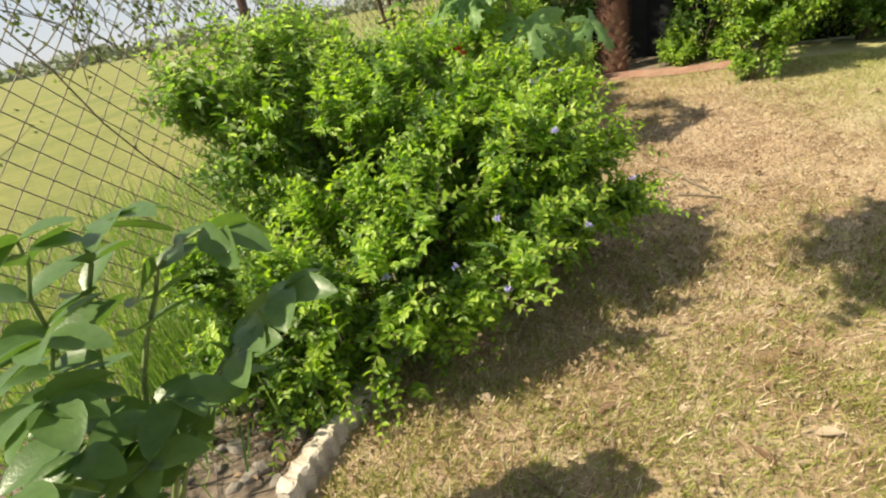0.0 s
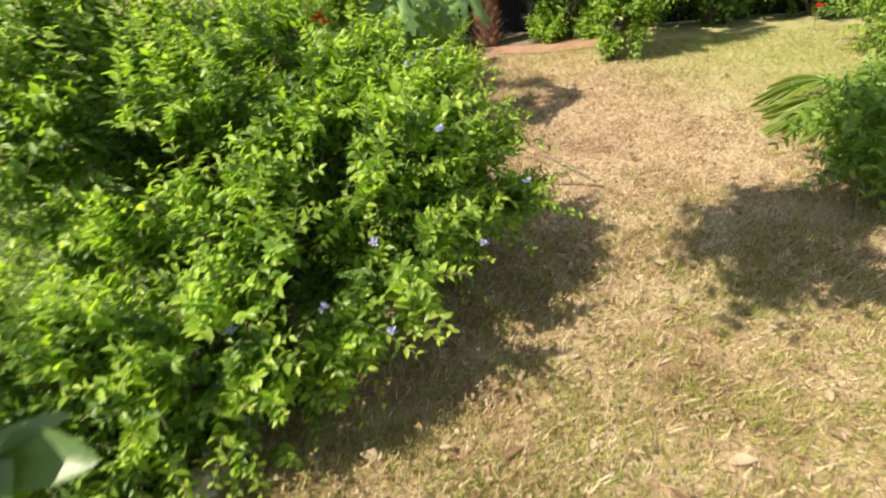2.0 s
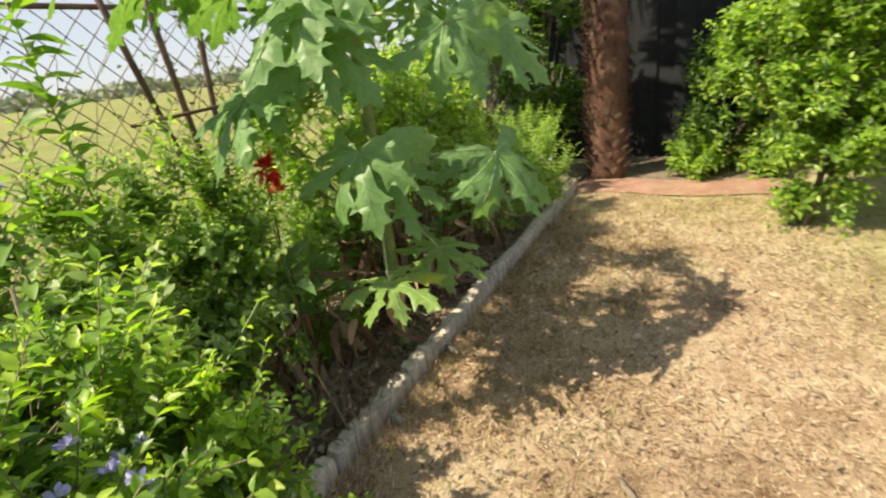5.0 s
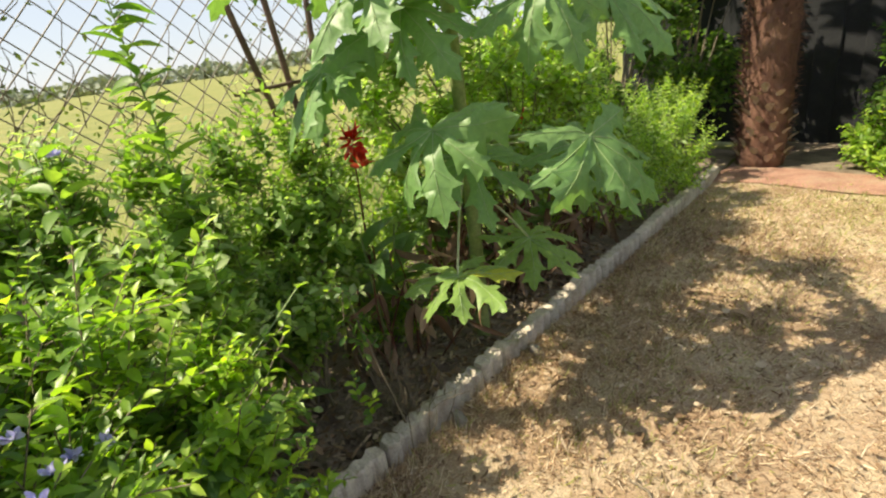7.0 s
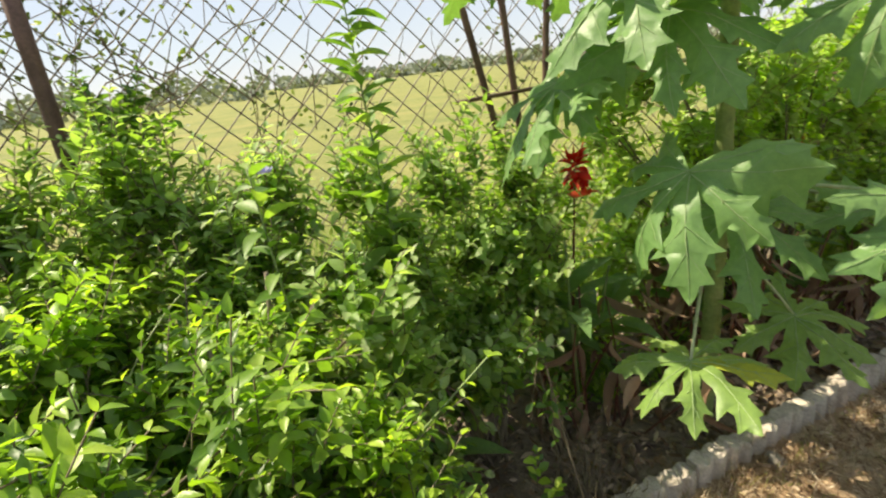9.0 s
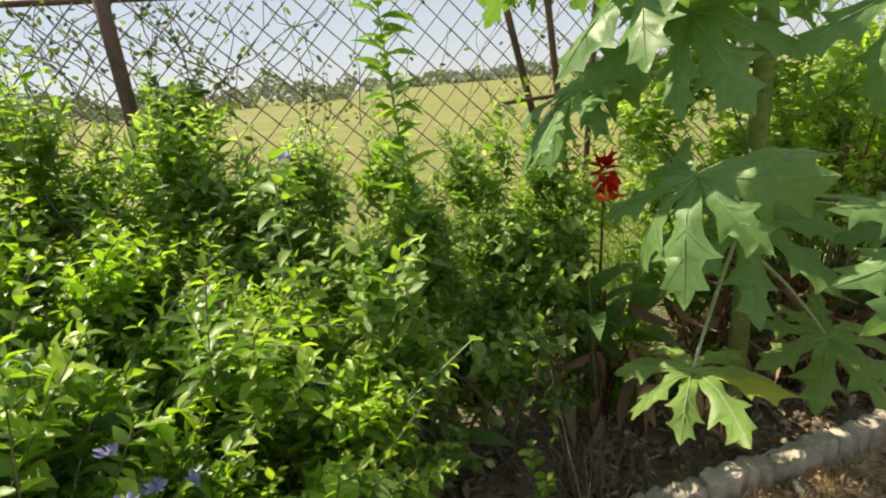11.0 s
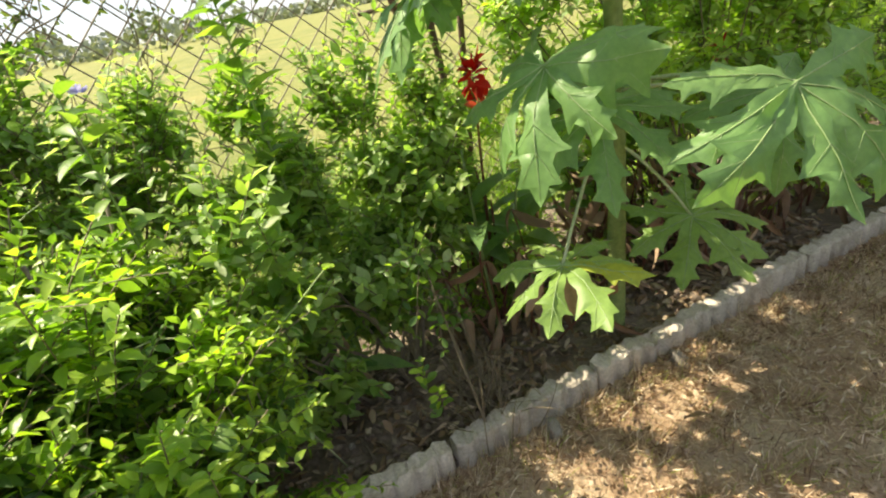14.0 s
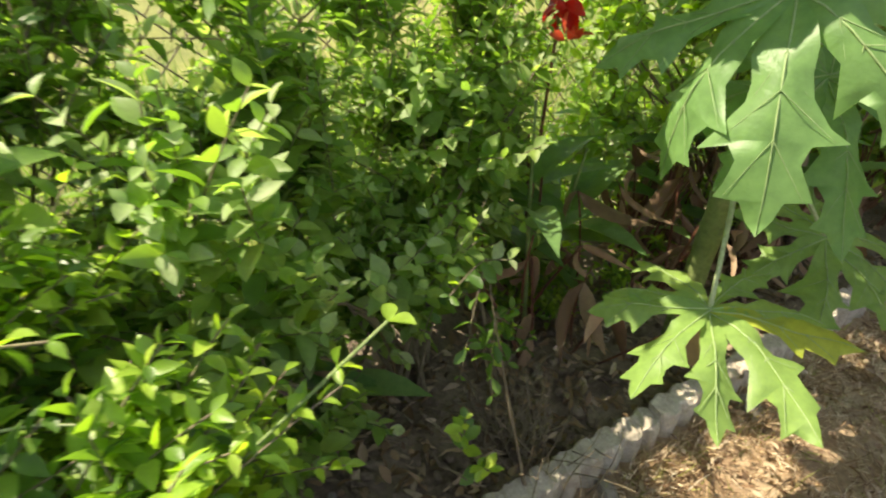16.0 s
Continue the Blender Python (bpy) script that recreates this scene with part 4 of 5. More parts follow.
# bare twiggy shrub by the kerb
base = bed(0.22, 0.14, 0.03)
twiggy = thing("twiggy_shrub", base, "bare twiggy shrub with a few green shoots", "shrub")
st, fo = Build(), Build()
for i in range(74):
    foot = np.array([*rng.normal(0, 0.07, 2), 0])
    topz = rng.uniform(0.12, 0.36) if i < 72 else rng.uniform(0.45, 0.8)
    top = foot + np.array([*rng.normal(0, 0.10, 2), topz])
    pth = arc(foot, top, 0.03 * rng.normal(), 6, W_DIR)
    tube(st, pth, np.linspace(0.0026 if i < 72 else 0.006, 0.0008, 6), 5)
    if i >= 72:
        sprigs(fo, np.repeat(pth[3:], 2, 0), random_dirs(6) + np.array([0, 0, 0.5]), 0.16, 5, 0.042, 0.022, OVAL, 0.2, 0.25, st)
sprigs(fo, np.array([bed(0.0, 0.10, 0.26) - base, bed(0.04, 0.10, 0.18) - base]), np.array([[0.1, -0.1, 1.0], [0.3, -0.3, 0.8]]), 0.26, 6, 0.045, 0.026, OVAL, 1.2, 0.25, st)
part("branching", st.mesh("branching", [M_TWIG]), twiggy, kind="stuff")
part("foliage", fo.mesh("foliage", [L_DEEP, L_LIME]), twiggy, kind="stuff")

for i, (a_, c_, sag) in enumerate((((-0.85, 0.12, 0.60), (-0.50, 0.0, 0.78), -0.12), ((-1.15, 0.2, 0.6), (-0.75, 0.35, 1.12), -0.10), ((-0.30, 0.2, 0.05), (-0.55, -0.02, 0.80), -0.05))):
    p = bed(*a_)
    b = Build()
    tube(b, arc(np.zeros(3), bed(*c_) - p, sag, 12), np.linspace(0.0035, 0.0012, 12), 5)
    ob = tagged(new("dry_grass_stem", b.mesh("dry_grass_stem", [M_PETIOLE])), "pale arching dry grass stem among the shrubs", "grass stem", "arching grass stems")
    ob.location = p
for a_, c_ in (((-0.95, 0.15, 0.05), (-0.62, 0.30, 1.10)), ((-0.95, 0.2, 0.05), (-0.78, 0.12, 1.05)), ((-1.2, 0.1, 0.05), (-1.30, 0.0, 0.80))):
    b = Build()
    tube(b, arc(bed(*a_) - hedge_base, bed(*c_) - hedge_base, 0.05, 9, E_DIR), np.linspace(0.011, 0.005, 9), 7)
    part("bough", b.mesh("bough", [M_BARK]), big, "bare grey-brown bough")
b = Build()
leaves(b, np.array([[0.10, -0.52, 0.60], [0.13, -0.50, 0.62]]), np.array([[0.1, -0.2, -1.0], [0.2, -0.1, -1.0]]), np.array([[0.3, -1.0, 0.1], [1.0, -0.4, 0.2]]), np.array([0.15, 0.12]), np.array([0.06, 0.05]), OVAL_FINE)
part("withered_leaf", b.mesh("withered_leaf", [L_DEAD]), papaya, "curled withered brown leaf")

# broad-leaved plant and long grass at the bed's near end
base = bed(-3.34, 0.22, 0.03)
broad = thing("broad_leaved_plant", base, "low sapling with large oval grey-green leaves", "plant")
st = Build()
for tu, tv, tz, bow in ((-3.16, -0.34, 1.17, 0.30), (-3.12, -0.42, 1.02, 0.16), (-3.22, -0.32, 0.90, 0.14), (-3.34, -0.24, 0.88, 0.16), (-3.50, -0.20, 0.88, 0.18), (-3.46, -0.20, 1.10, 0.24), (-3.58, -0.16, 0.74, 0.10), (-3.40, -0.12, 1.25, 0.18), (-3.30, -0.05, 0.72, 0.1), (-3.46, -0.02, 0.62, 0.1), (-3.28, -0.22, 1.24, 0.30), (-3.52, -0.22, 1.02, 0.2), (-3.44, -0.26, 0.80, 0.14), (-3.62, -0.22, 0.92, 0.16)):
    pth = arc((0, 0, 0), bed(tu, tv, tz) - base, -bow, 12) + rng.normal(0, 0.006, (12, 3)) * np.linspace(0, 1, 12)[:, None]
    tube(st, pth, np.linspace(0.010, 0.003, 12), 6)
    for j in range(6, 12):
        along = unit(pth[j] - pth[j - 1])
        across = unit(np.cross(along, [0, 0, 1.0]))
        for sg in ((-1, 1) if j < 11 else (-1, 0, 1)):
            if j % 2 == 0 and sg == 1 and tz < 1.0:
                continue
            lf = Build()
            D = along * 0.7 + sg * across * rng.uniform(0.7, 1.1) + np.array([0, 0, -0.25]) + rng.normal(0, 0.18, 3)
            ll = rng.uniform(0.085, 0.135)
            leaves(lf, pth[j:j + 1], D[None], (np.array([-0.25, -0.25, 1.0]) + rng.normal(0, 0.35, 3))[None], np.array([ll]), np.array([ll * rng.uniform(0.52, 0.66)]), ROUND)
            part("leaf", lf.mesh("leaf", [L_BIG]), broad)
part("branching", st.mesh("branching", [M_GREEN_STEM]), broad, kind="stuff")


def blades(b, P, length, width, lean, mat=0):
    n = len(P)
    a_ = rng.uniform(0, 2 * np.pi, n)
    D = np.c_[np.cos(a_) * lean, np.sin(a_) * lean, np.ones(n)] if np.isscalar(lean) else np.c_[np.cos(a_) * lean, np.sin(a_) * lean, np.ones(n)]
    leaves(b, P, D, np.c_[-np.sin(a_), np.cos(a_), rng.normal(0, 0.6, n)] * 0.4 + np.c_[np.cos(a_), np.sin(a_), np.full(n, 0.5)], length, width, BLADE, mat)


tuft = Build()
n = 2600
P = ORIGIN + rng.normal(-2.15, 0.55, n)[:, None] * E_DIR + rng.normal(0.95, 0.25, n)[:, None] * W_DIR
P[:, 2] = 0.03
blades(tuft, P, rng.uniform(0.15, 0.62, n), rng.uniform(0.005, 0.012, n), rng.uniform(0.05, 0.6, n))
tagged(new("tall_grass", tuft.mesh("tall_grass", [L_GRASS])), "long green grass growing under the wire fence", "grass", kind="stuff")
rough = Build()
n = 9000
P = ORIGIN + rng.uniform(-7, 6, n)[:, None] * E_DIR + (1.4 + 3.0 * rng.random(n) ** 1.5)[:, None] * W_DIR
P[:, 2] = -0.03
blades(rough, P, rng.uniform(0.2, 0.6, n), rng.uniform(0.006, 0.012, n), rng.uniform(0.1, 0.7, n))
tagged(new("field_grass", rough.mesh("field_grass", [L_GRASS])), "rough yellow-green grass beyond the wire fence", "grass", kind="stuff")

# ---- right side of the lawn ----
def at_xy(x, y, z, rx, ry, rz):
    u, v = uv(x, y)
    return (u, v, z, rx, ry, rz)


bush("leathery_shrub", "low shrub with narrow leathery leaves on the lawn", "shrub", (2.78, 2.4, 0),
     [at_xy(2.78, 2.4, 0.36, 0.55, 0.50, 0.34), at_xy(3.25, 2.75, 0.42, 0.4, 0.4, 0.35)], 460, 6, 0.26, 0.075, 0.028, [L_BUSH, L_SHRUB], LANCE, 0.6, 14, 0.5, 0.3, None, 0.4)
base = np.array([3.95, 3.38, 0.0])
palmetto = thing("fan_palm", base, "low fan palm with long narrow blades arching to the lawn", "palm")
for i, (ax, ay, az_, ln) in enumerate(((-1.0, 0.15, 0.22, 0.60), (-0.8, -0.3, 0.45, 0.5), (-0.3, 0.9, 0.6, 0.5), (0.6, 0.5, 0.6, 0.5), (0.3, -0.8, 0.6, 0.5), (-0.9, 0.8, 0.25, 0.5), (-1.0, 0.0, 0.7, 0.5))):
    d = unit(np.array([ax, ay, 0.6 * az_]))
    hub = d * ln
    st, lf = Build(), Build()
    tube(st, arc((0, 0, 0), hub, -0.05, 6), np.linspace(0.012, 0.007, 6), 6)
    sidev = unit(np.cross(d, [0, 0, 1.0]))
    a_ = np.linspace(-1.15, 1.15, 22)
    flat = unit(d * np.array([1, 1, 0.2]))
    D = np.cos(a_)[:, None] * flat + np.sin(a_)[:, None] * sidev + rng.normal(0, 0.05, (22, 3))
    leaves(lf, np.repeat(hub[None], 22, 0), D, np.array([0, 0, 1.0]) + rng.normal(0, 0.15, (22, 3)), rng.uniform(0.40, 0.64, 22), rng.uniform(0.012, 0.022, 22), LONG)
    stalk = part("stalk", st.mesh("stalk", [M_GREEN_STEM]), palmetto)
    part("fan", lf.mesh("fan", [L_PALM]), stalk)
bush("small_shrub", "small grey-green shrub out on the lawn", "shrub", (5.6, 4.9, 0), [at_xy(5.6, 4.9, 0.4, 0.45, 0.45, 0.4)], 200, 6, 0.2, 0.06, 0.03, [L_SHRUB, L_LIME], OVAL, 0.3, 12)
bush("citrus_tree", "small bushy tree with glossy bright leaves on the lawn", "tree", (3.32, 6.25, 0),
     [at_xy(3.38, 6.25, 0.48, 0.32, 0.32, 0.45), at_xy(3.55, 6.45, 1.15, 0.60, 0.60, 0.55), at_xy(3.75, 6.5, 1.85, 0.70, 0.65, 0.60), at_xy(3.1, 6.5, 1.3, 0.4, 0.4, 0.35), at_xy(3.5, 6.2, 0.8, 0.42, 0.4, 0.4)],
     1250, 6, 0.30, 0.075, 0.038, [L_BUSH, L_LIME], OVAL, 0.45, 7, 0.4, 0.35, M_BARK, 0.45, 0.014)

bush("shade_tree", "small leafy tree whose shade falls on the lawn", "tree", (1.9, -0.4, 0),
     [at_xy(0.20, 1.80, 2.55, 0.50, 0.48, 0.22), at_xy(0.10, 1.42, 2.60, 0.40, 0.34, 0.20), at_xy(0.75, 1.72, 2.75, 0.50, 0.50, 0.25), at_xy(1.1, -0.5, 2.9, 0.9, 0.9, 0.6)],
     850, 6, 0.34, 0.09, 0.05, [L_BUSH, L_SHRUB], OVAL, 0.3, 5, 0.2, 0.35, M_BARK, 0.2, 0.03)

# ---- far end of the lawn ----
base = np.array([2.37, 8.30, 0.0])
palm = thing("palm_tree", base, "palm with a shaggy red-brown trunk at the lawn's end", "palm tree")
b = Build()
k, sd = 40, 22
zz = np.linspace(0, 3.6, k)
tube(b, np.c_[0.03 * np.sin(zz), 0.0 * zz, zz], 0.20 - 0.012 * zz + 0.012 * np.sin(zz * 31), sd)
me = b.mesh("trunk", [M_PALM_TRUNK])
for vtx in me.vertices:
    q = 1 + 0.10 * noise.noise(Vector((vtx.co.x * 9, vtx.co.y * 9, vtx.co.z * 5)))
    vtx.co.x, vtx.co.y = vtx.co.x * q, vtx.co.y * q
part("trunk", me, palm)
bt, fb = Build(), Build()
n = 260
a_, z_ = np.arange(n) * 2.399, np.linspace(0.02, 3.5, n)
rad = 0.18 - 0.011 * z_
D = np.c_[np.cos(a_), np.sin(a_), 1.5 + 0.9 * rng.random(n)]
low = (z_ < 0.75) & (rng.random(n) < 0.75)
P = np.c_[np.cos(a_) * rad, np.sin(a_) * rad, z_]
leaves(bt, P, D, np.c_[-np.cos(a_) * 0.6, -np.sin(a_) * 0.6, np.ones(n)], np.where(low, 0.15, 0.075), np.where(low, 0.075, 0.045), OVAL, low.astype(int))
part("leaf_base_sheath", bt.mesh("leaf_base_sheath", [M_PALM_TRUNK, M_BOOT]), palm, "old split leaf bases", "stuff")
n = 4500
a_, z_ = rng.uniform(0, 6.28, n), rng.uniform(0.1, 3.5, n)
leaves(fb, np.c_[np.cos(a_) * 0.185, np.sin(a_) * 0.185, z_], np.c_[np.cos(a_), np.sin(a_), rng.normal(0.1, 0.9, n)], random_dirs(n), rng.uniform(0.04, 0.13, n), 0.006, BLADE)
part("fibre", fb.mesh("fibre", [M_PALM_TRUNK]), palm, "loose red-brown fibre", "stuff")
for i in range(14):
    a0 = i * 2.4
    d = np.array([math.cos(a0), math.sin(a0), 0])
    pth = arc((0, 0, 3.5), d * 1.9 + np.array([0, 0, 3.9 + 0.5 * math.sin(i)]), -0.5, 14)
    fr = Build()
    tube(fr, pth, np.linspace(0.016, 0.004, 14), 5, 1)
    for sg in (-1, 1):
        P = np.repeat(pth[3:], 3, 0) + rng.normal(0, 0.02, (33, 3))
        leaves(fr, P, sg * np.cross(d, [0, 0, 1.0]) + d * 0.5 - np.array([0, 0, 0.35]) + rng.normal(0, 0.1, (33, 3)), np.array([0, 0, 1.0]) + 0 * P, 0.5, 0.028, LANCE)
    part("frond", fr.mesh("frond", [L_PALM, M_GREEN_STEM]), palm)

HEDGE = [L_DEEP, L_BUSH]
for (x, y, z, rx, ry, rz, n) in ((3.75, 8.35, 0.75, 0.75, 0.6, 0.75, 420), (4.8, 8.0, 1.3, 0.9, 0.7, 1.3, 800), (6.0, 7.5, 1.4, 0.95, 0.8, 1.4, 850), (7.2, 6.9, 1.4, 0.95, 0.8, 1.4, 800), (8.6, 6.2, 1.4, 1.1, 0.9, 1.4, 700), (5.4, 7.45, 0.5, 0.6, 0.4, 0.5, 260), (6.6, 6.9, 0.5, 0.6, 0.4, 0.5, 260), (10.2, 5.4, 1.5, 1.1, 0.9, 1.5, 380), (4.3, 9.0, 2.2, 0.5, 0.6, 1.1, 360), (1.7, 9.0, 1.5, 0.7, 0.6, 1.4, 420), (1.0, 8.35, 1.2, 0.6, 0.5, 1.2, 360)):
    bush("hedge_shrub", "dense dark green hedge shrub in shade at the lawn's end", "hedge", (x, y, 0), [at_xy(x, y, z, rx, ry, rz)], n, 6, 0.34, 0.085, 0.045, HEDGE, OVAL, 0.25, 14, 0.4, 0.3, M_BARK, 0.5, 0.014, "hedge shrubs at the lawn's end")
bush("low_border_plant", "low bright green border plant at the hedge's foot", "plant", (3.2, 8.0, 0), [at_xy(3.2, 8.0, 0.22, 0.45, 0.25, 0.22), at_xy(3.8, 7.75, 0.2, 0.4, 0.25, 0.2)], 200, 5, 0.2, 0.075, 0.035, [L_BUSH, L_LIME], OVAL, 0.6, 12)
base = np.array([6.1, 6.35, 0.0])
fl = thing("red_flower", base, "single dull red flower on a short green stem", "flower")
st = Build()
tube(st, arc((0, 0, 0), (0.02, 0, 0.22), 0.01, 5), 0.006, 5)
part("stem", st.mesh("stem", [M_GREEN_STEM]), fl)
flower_head(base + np.array([0.02, 0, 0.22]), fl, base, 12, 0.05, P_RED)

# ---- litter ----
for p, q, r0 in (((1.43, 3.92, 0.018), (1.55, 3.28, 0.022), 0.014), ((1.37, 3.36, 0.018), (1.57, 3.19, 0.020), 0.012), ((1.3, 4.05, 0.015), (1.22, 4.12, 0.016), 0.006)):
    b = Build()
    pth = arc(np.zeros(3), np.array(q) - np.array(p), 0.02, 9, (0.9, 0.3, 0)) + np.c_[rng.normal(0, 0.004, (9, 2)), np.zeros(9)]
    tube(b, pth, np.linspace(r0, r0 * 0.5, 9), 7)
    ob = tagged(new("stick", b.mesh("stick", [M_BARK])), "thin dry brown stick lying on the lawn", "stick", "fallen sticks")
    ob.location = p
stone_bm = bmesh.new()
bmesh.ops.create_icosphere(stone_bm, subdivisions=2, radius=1.0)
for vtx in stone_bm.verts:
    vtx.co *= 1 + 0.28 * noise.noise(vtx.co * 1.3) + 0.1 * noise.noise(vtx.co * 4)
stone_mesh = bpy.data.meshes.new("stone")
stone_bm.to_mesh(stone_mesh)
stone_mesh.materials.append(M_STONE)
spots = [(-3.10, 0.02, 0.075, 0.06, 0.06), (-3.2, 0.30, 0.05, 0.035, 0.03)] + [(rng.uniform(-3.5, -2.6), rng.uniform(0.12, 0.7), rng.uniform(0.018, 0.055), rng.uniform(0.018, 0.04), rng.uniform(0.012, 0.026)) for _ in range(40)] + [(rng.uniform(-0.4, 2.5), rng.uniform(0.14, 0.5), rng.uniform(0.012, 0.025), rng.uniform(0.01, 0.02), rng.uniform(0.008, 0.016)) for _ in range(22)] + [(0.95, -0.06, 0.05, 0.03, 0.03), (0.36, -0.05, 0.05, 0.025, 0.035)]
for u, v, sx, sy, sz in spots:
    ob = tagged(new("stone", stone_mesh), "rough pale stone lying on the soil", "stone", "stones by the kerb")
    ob.matrix_basis = pose(*bed(u, v, 0.03 + sz * 0.4 if v > 0.1 else sz * 0.5), *rng.uniform(0, 40, 2), rng.uniform(0, 360)) @ Matrix.Diagonal((sx, sy, sz, 1))
lit = Build()
n = 750
u, v = rng.uniform(-3.6, 4, n), rng.uniform(0.1, 1.2, n)
P = ORIGIN + u[:, None] * E_DIR + v[:, None] * W_DIR + np.array([0, 0, 0.055])
leaves(lit, P, random_dirs(n) * np.array([1, 1, 0.15]), np.array([0, 0, 1.0]) + rng.normal(0, 0.5, (n, 3)), rng.uniform(0.03, 0.08, n), rng.uniform(0.012, 0.03, n), OVAL)
n = 1500
u, v = rng.uniform(-0.9, 2.2, n), rng.uniform(0.10, 0.62, n)
P = ORIGIN + u[:, None] * E_DIR + v[:, None] * W_DIR + np.array([0, 0, 0.052])
leaves(lit, P, random_dirs(n) * np.array([1, 1, 0.3]), np.array([0, 0, 1.0]) + rng.normal(0, 0.7, (n, 3)), rng.uniform(0.02, 0.075, n), rng.uniform(0.008, 0.028, n), OVAL)
crumbs = Build()
for i in range(700):
    p = bed(rng.uniform(-0.9, 2.2), rng.uniform(0.10, 0.62), 0.042)
    q = p + rng.uniform(0.012, 0.04) * np.array([*rng.normal(0, 0.6, 2), 0.35])
    k = rng.uniform(0.006, 0.022)
    tube(crumbs, np.array([p, (p + q) / 2 + rng.normal(0, 0.003, 3), q]), np.array([0.5 * k, k, 0.35 * k]), 5)
tagged(new("soil_crumbs", crumbs.mesh("soil_crumbs", [M_SOIL])), "loose crumbs of dry brown soil on the bed", "soil", kind="stuff")
n = 240
x, y = rng.uniform(-0.4, 4.0, n), rng.uniform(0.6, 7.2, n)
ok = np.array([uv(a_, c_)[1] < -0.1 for a_, c_ in zip(x, y)])
P = np.c_[x, y, np.full(n, 0.036)][ok]
leaves(lit, P, random_dirs(len(P)) * np.array([1, 1, 0.1]), np.array([0, 0, 1.0]) + rng.normal(0, 0.25, (len(P), 3)), rng.uniform(0.03, 0.095, len(P)), rng.uniform(0.018, 0.045, len(P)), OVAL)
n = 6800
u, v = rng.uniform(-3.2, 3.0, n), -0.03 - 2.2 * rng.random(n) ** 1.6
P = ORIGIN + u[:, None] * E_DIR + v[:, None] * W_DIR + np.array([0, 0, 0.022])
P[:, 2] += rng.uniform(0, 0.022, n)
leaves(lit, P, random_dirs(n) * np.array([1, 1, 0.35]), np.array([0, 0, 1.0]) + rng.normal(0, 0.6, (n, 3)), rng.uniform(0.010, 0.042, n), rng.uniform(0.005, 0.017, n), OVAL)
tagged(new("leaf_litter", lit.mesh("leaf_litter", [L_DEAD])), "scattered dry fallen leaves on soil and lawn", "leaf litter", kind="stuff")
tw = Build()
for i in range(170):
    u, v = rng.uniform(-3.4, 3.0), rng.uniform(0.12, 0.8)
    p = bed(u, v, 0.055)
    a_ = rng.uniform(0, 6.28)
    tube(tw, arc(p, p + rng.uniform(0.06, 0.3) * np.array([math.cos(a_), math.sin(a_), 0.03]), 0.01 * rng.normal(), 5, W_DIR), rng.uniform(0.001, 0.004), 4)
tagged(new("fallen_twigs", tw.mesh("fallen_twigs", [M_TWIG])), "thin dry twigs strewn over the soil", "twigs", kind="stuff")

# lawn grass: dry blades, with green ones in patches
def patchy(x, y):
    return 0.5 + 0.28 * np.sin(1.7 * x + 0.6 * y + 1.0) * np.cos(1.3 * y - 0.8 * x) + 0.22 * np.sin(4.1 * x - 2.3 * y)


n = 430000
x, y = rng.uniform(-0.9, 7.6, n), 8.0 * rng.random(n) ** 1.25 - 0.1
rel = np.c_[x, y] - ORIGIN[:2]
u, v = rel @ E_DIR[:2], rel @ W_DIR[:2]
keep = (v < -0.02) & (u < 4.2) & (rng.random(n) < np.where(x > 3.2, 0.7, 1.0) * np.clip((7.7 - x) / 1.6, 0, 1) * np.clip((8.1 - y) / 0.7, 0, 1) * np.clip((y + 0.3) / 0.8, 0, 1))
x, y, v = x[keep], y[keep], v[keep]
greenness = patchy(x, y) * 0.35 + 0.75 * np.clip((x - 2.6) / 2.0, 0, 1) + 0.70 * np.clip((2.8 - y) / 1.6, 0, 1) + 0.25 * np.clip((y - 6.3) / 0.8, 0, 1) - 0.12
is_green = rng.random(len(x)) < greenness
P = np.c_[x, y, np.full(len(x), 0.004)]
grain, coarse = rng.random((260, 260)), rng.random((90, 90))
jx, jy = x + rng.normal(0, 0.012, len(x)) + 1.5, y + rng.normal(0, 0.012, len(x)) + 1.5
mott = 0.6 * grain[(jx / 0.045).astype(int) % 260, (jy / 0.045).astype(int) % 260] + 0.4 * coarse[(jx / 0.13).astype(int) % 90, (jy / 0.13).astype(int) % 90]
brown = 0.08 + 0.35 * np.clip(np.sin(2.3 * x + 1.1 * y) * np.sin(1.9 * y - 1.3 * x + 2.0) + 0.4 * np.sin(7.3 * x + 5.1 * y) - 0.1, 0, 1) + 0.75 * np.clip((mott - 0.58) * 4, 0, 1)
tone = np.where(is_green, 1, np.where(rng.random(len(x)) < brown, 2, 0))
grass = Build()
ln = rng.uniform(0.02, 0.06, len(x)) * np.where(is_green, 1.1, 1.0)
ln *= np.where(mott < 0.25, 0.45, 1.0)
blades(grass, P, ln, rng.uniform(0.0018, 0.0048, len(x)), np.where(is_green, rng.uniform(0.2, 1.6, len(x)), rng.uniform(0.3, 3.4, len(x))), tone)
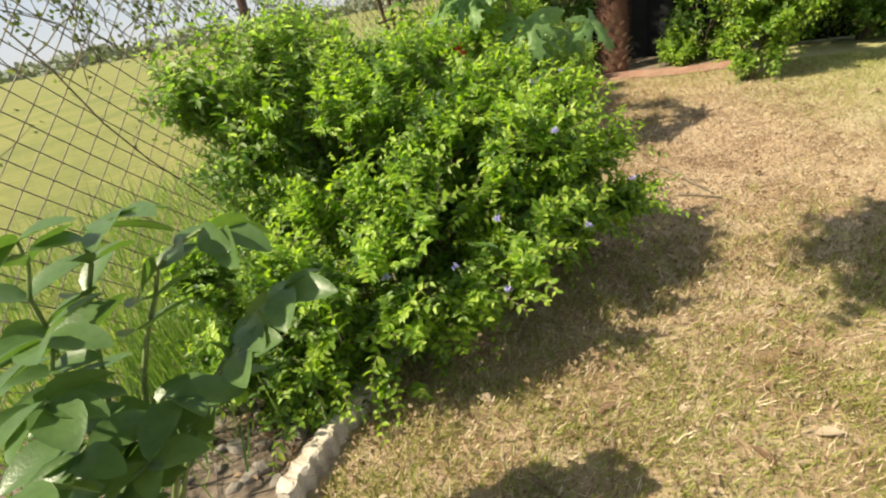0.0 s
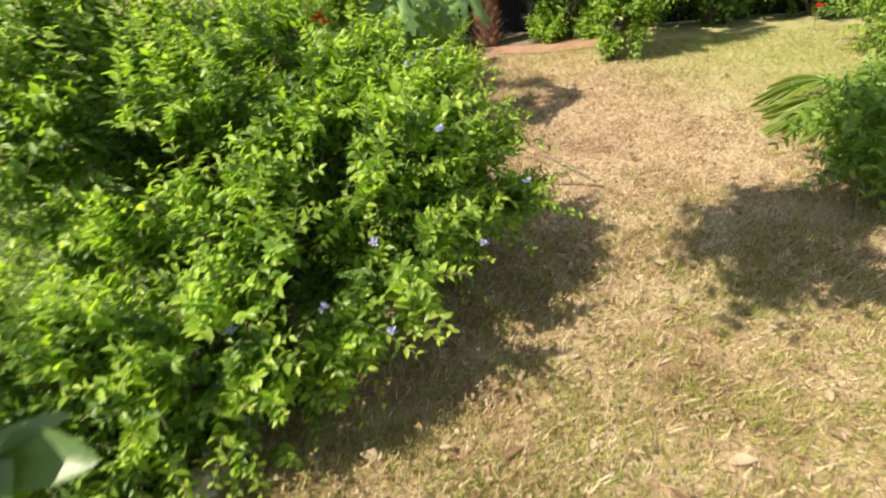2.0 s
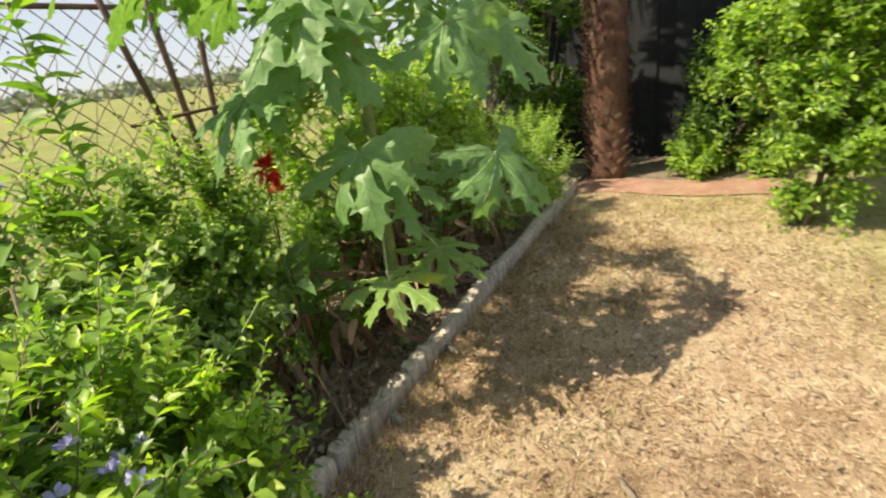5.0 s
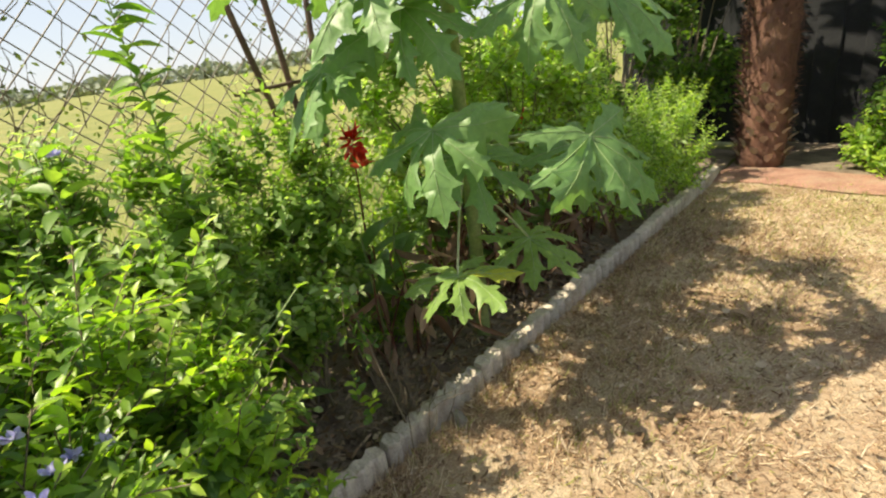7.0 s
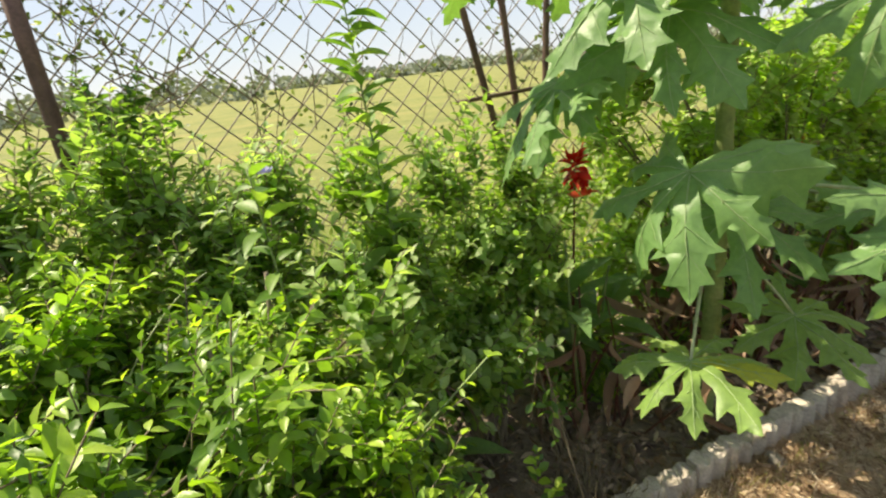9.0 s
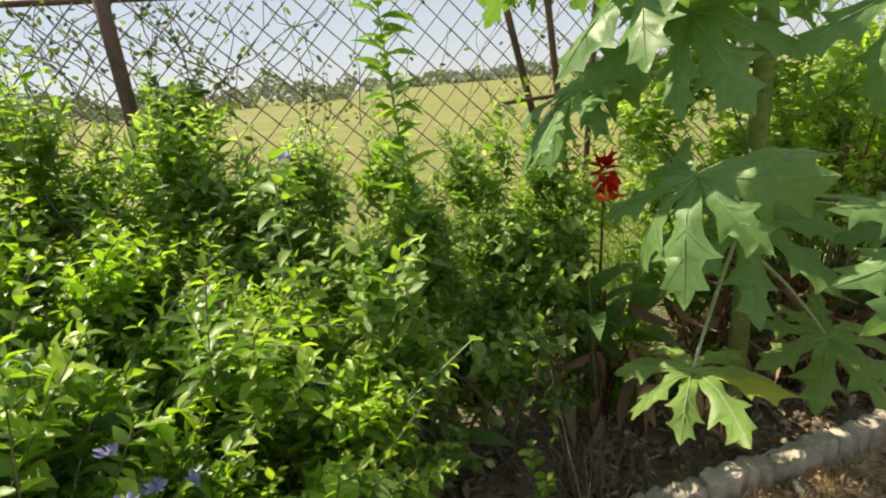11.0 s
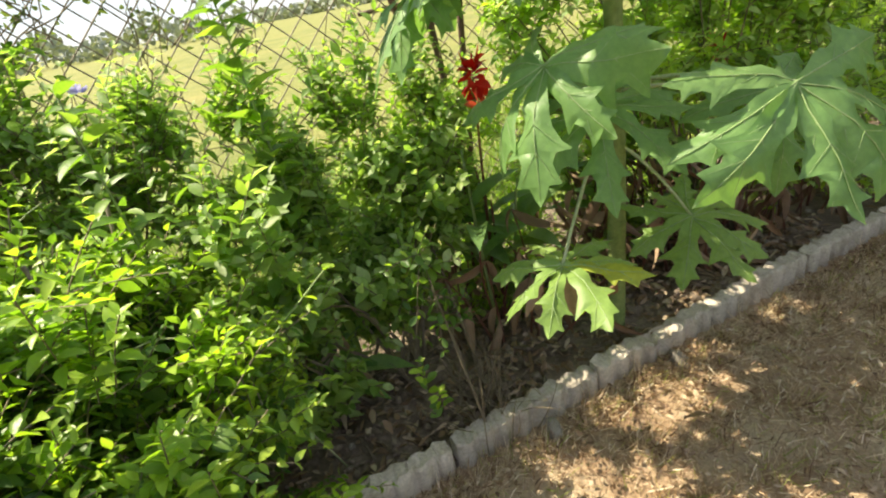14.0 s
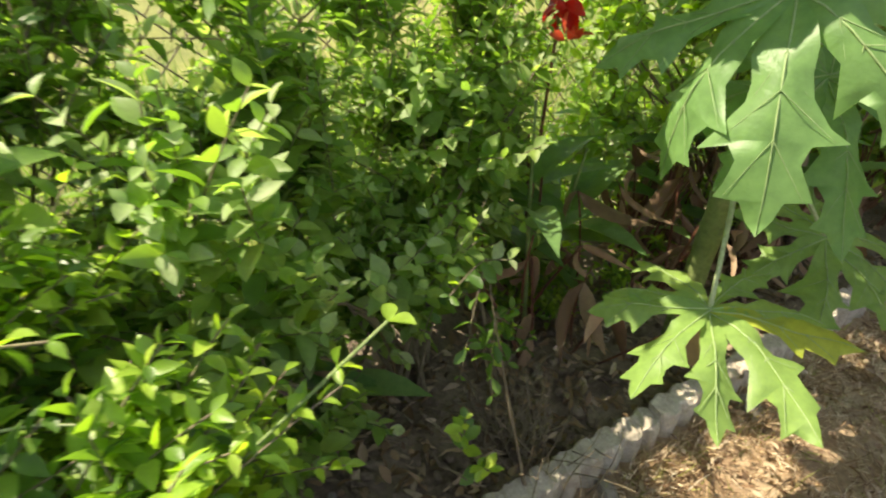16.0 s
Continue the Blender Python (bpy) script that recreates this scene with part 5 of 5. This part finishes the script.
for i in range(230):
    cx, cy = rng.uniform(-0.5, 3.2), rng.uniform(0.6, 3.4)
    if uv(cx, cy)[1] > -0.06:
        continue
    m = int(rng.integers(10, 34))
    P = np.c_[rng.normal(cx, 0.03, m), rng.normal(cy, 0.03, m), np.full(m, 0.004)]
    blades(grass, P, rng.uniform(0.03, 0.085, m), rng.uniform(0.002, 0.005, m), rng.uniform(0.1, 1.2, m), (rng.random(m) < 0.75).astype(int))
n = 62000
x, y = rng.uniform(-0.7, 3.0, n), 0.5 + 2.6 * rng.random(n) ** 1.2
tuft_at = coarse[((x + 1.5) / 0.13).astype(int) % 90, ((y + 1.5) / 0.13).astype(int) % 90]
ok = ((np.c_[x, y] - ORIGIN[:2]) @ W_DIR[:2] < -0.04) & (rng.random(n) < (0.25 + 0.9 * tuft_at) * np.clip((y - 0.5) / 0.7, 0, 1) * np.clip((3.0 - x) / 0.8, 0, 1) * np.clip((3.1 - y) / 0.8, 0, 1))
P, m = np.c_[x, y, np.full(n, 0.004)][ok], int(ok.sum())
blades(grass, P, rng.uniform(0.03, 0.085, m), rng.uniform(0.0025, 0.0055, m), rng.uniform(0.2, 1.8, m), np.where(rng.random(m) < 0.15 + 0.55 * tuft_at[ok] ** 2, 1, np.where(rng.random(m) < 0.14, 2, 0)))
n = 60000
x, y = rng.uniform(-2.6, 8.5, n), rng.uniform(-4.0, 0.35, n)
ok = (np.c_[x, y] - ORIGIN[:2]) @ W_DIR[:2] < -0.02
P = np.c_[x, y, np.full(n, 0.004)][ok]
blades(grass, P, rng.uniform(0.03, 0.07, len(P)), rng.uniform(0.004, 0.008, len(P)), rng.uniform(0.3, 2.5, len(P)), np.where(rng.random(len(P)) < 0.4, 1, 0))
for i in range(420):
    cu, cv = rng.uniform(-0.9, 3.2), -0.05 - 0.95 * rng.random() ** 2.2
    cx, cy = bed(cu, cv)[:2]
    m = int(rng.integers(12, 40))
    P = np.c_[rng.normal(cx, 0.028, m), rng.normal(cy, 0.028, m), np.full(m, 0.004)]
    blades(grass, P, rng.uniform(0.03, 0.10, m), rng.uniform(0.002, 0.0045, m), rng.uniform(0.2, 1.6, m), np.where(rng.random(m) < 0.12, 1, np.where(rng.random(m) < 0.2, 2, 0)))
tagged(new("lawn_grass", grass.mesh("lawn_grass", [L_STRAW, L_LAWN, L_THATCH], False)), "short dry straw-coloured grass with green patches", "grass", kind="stuff")
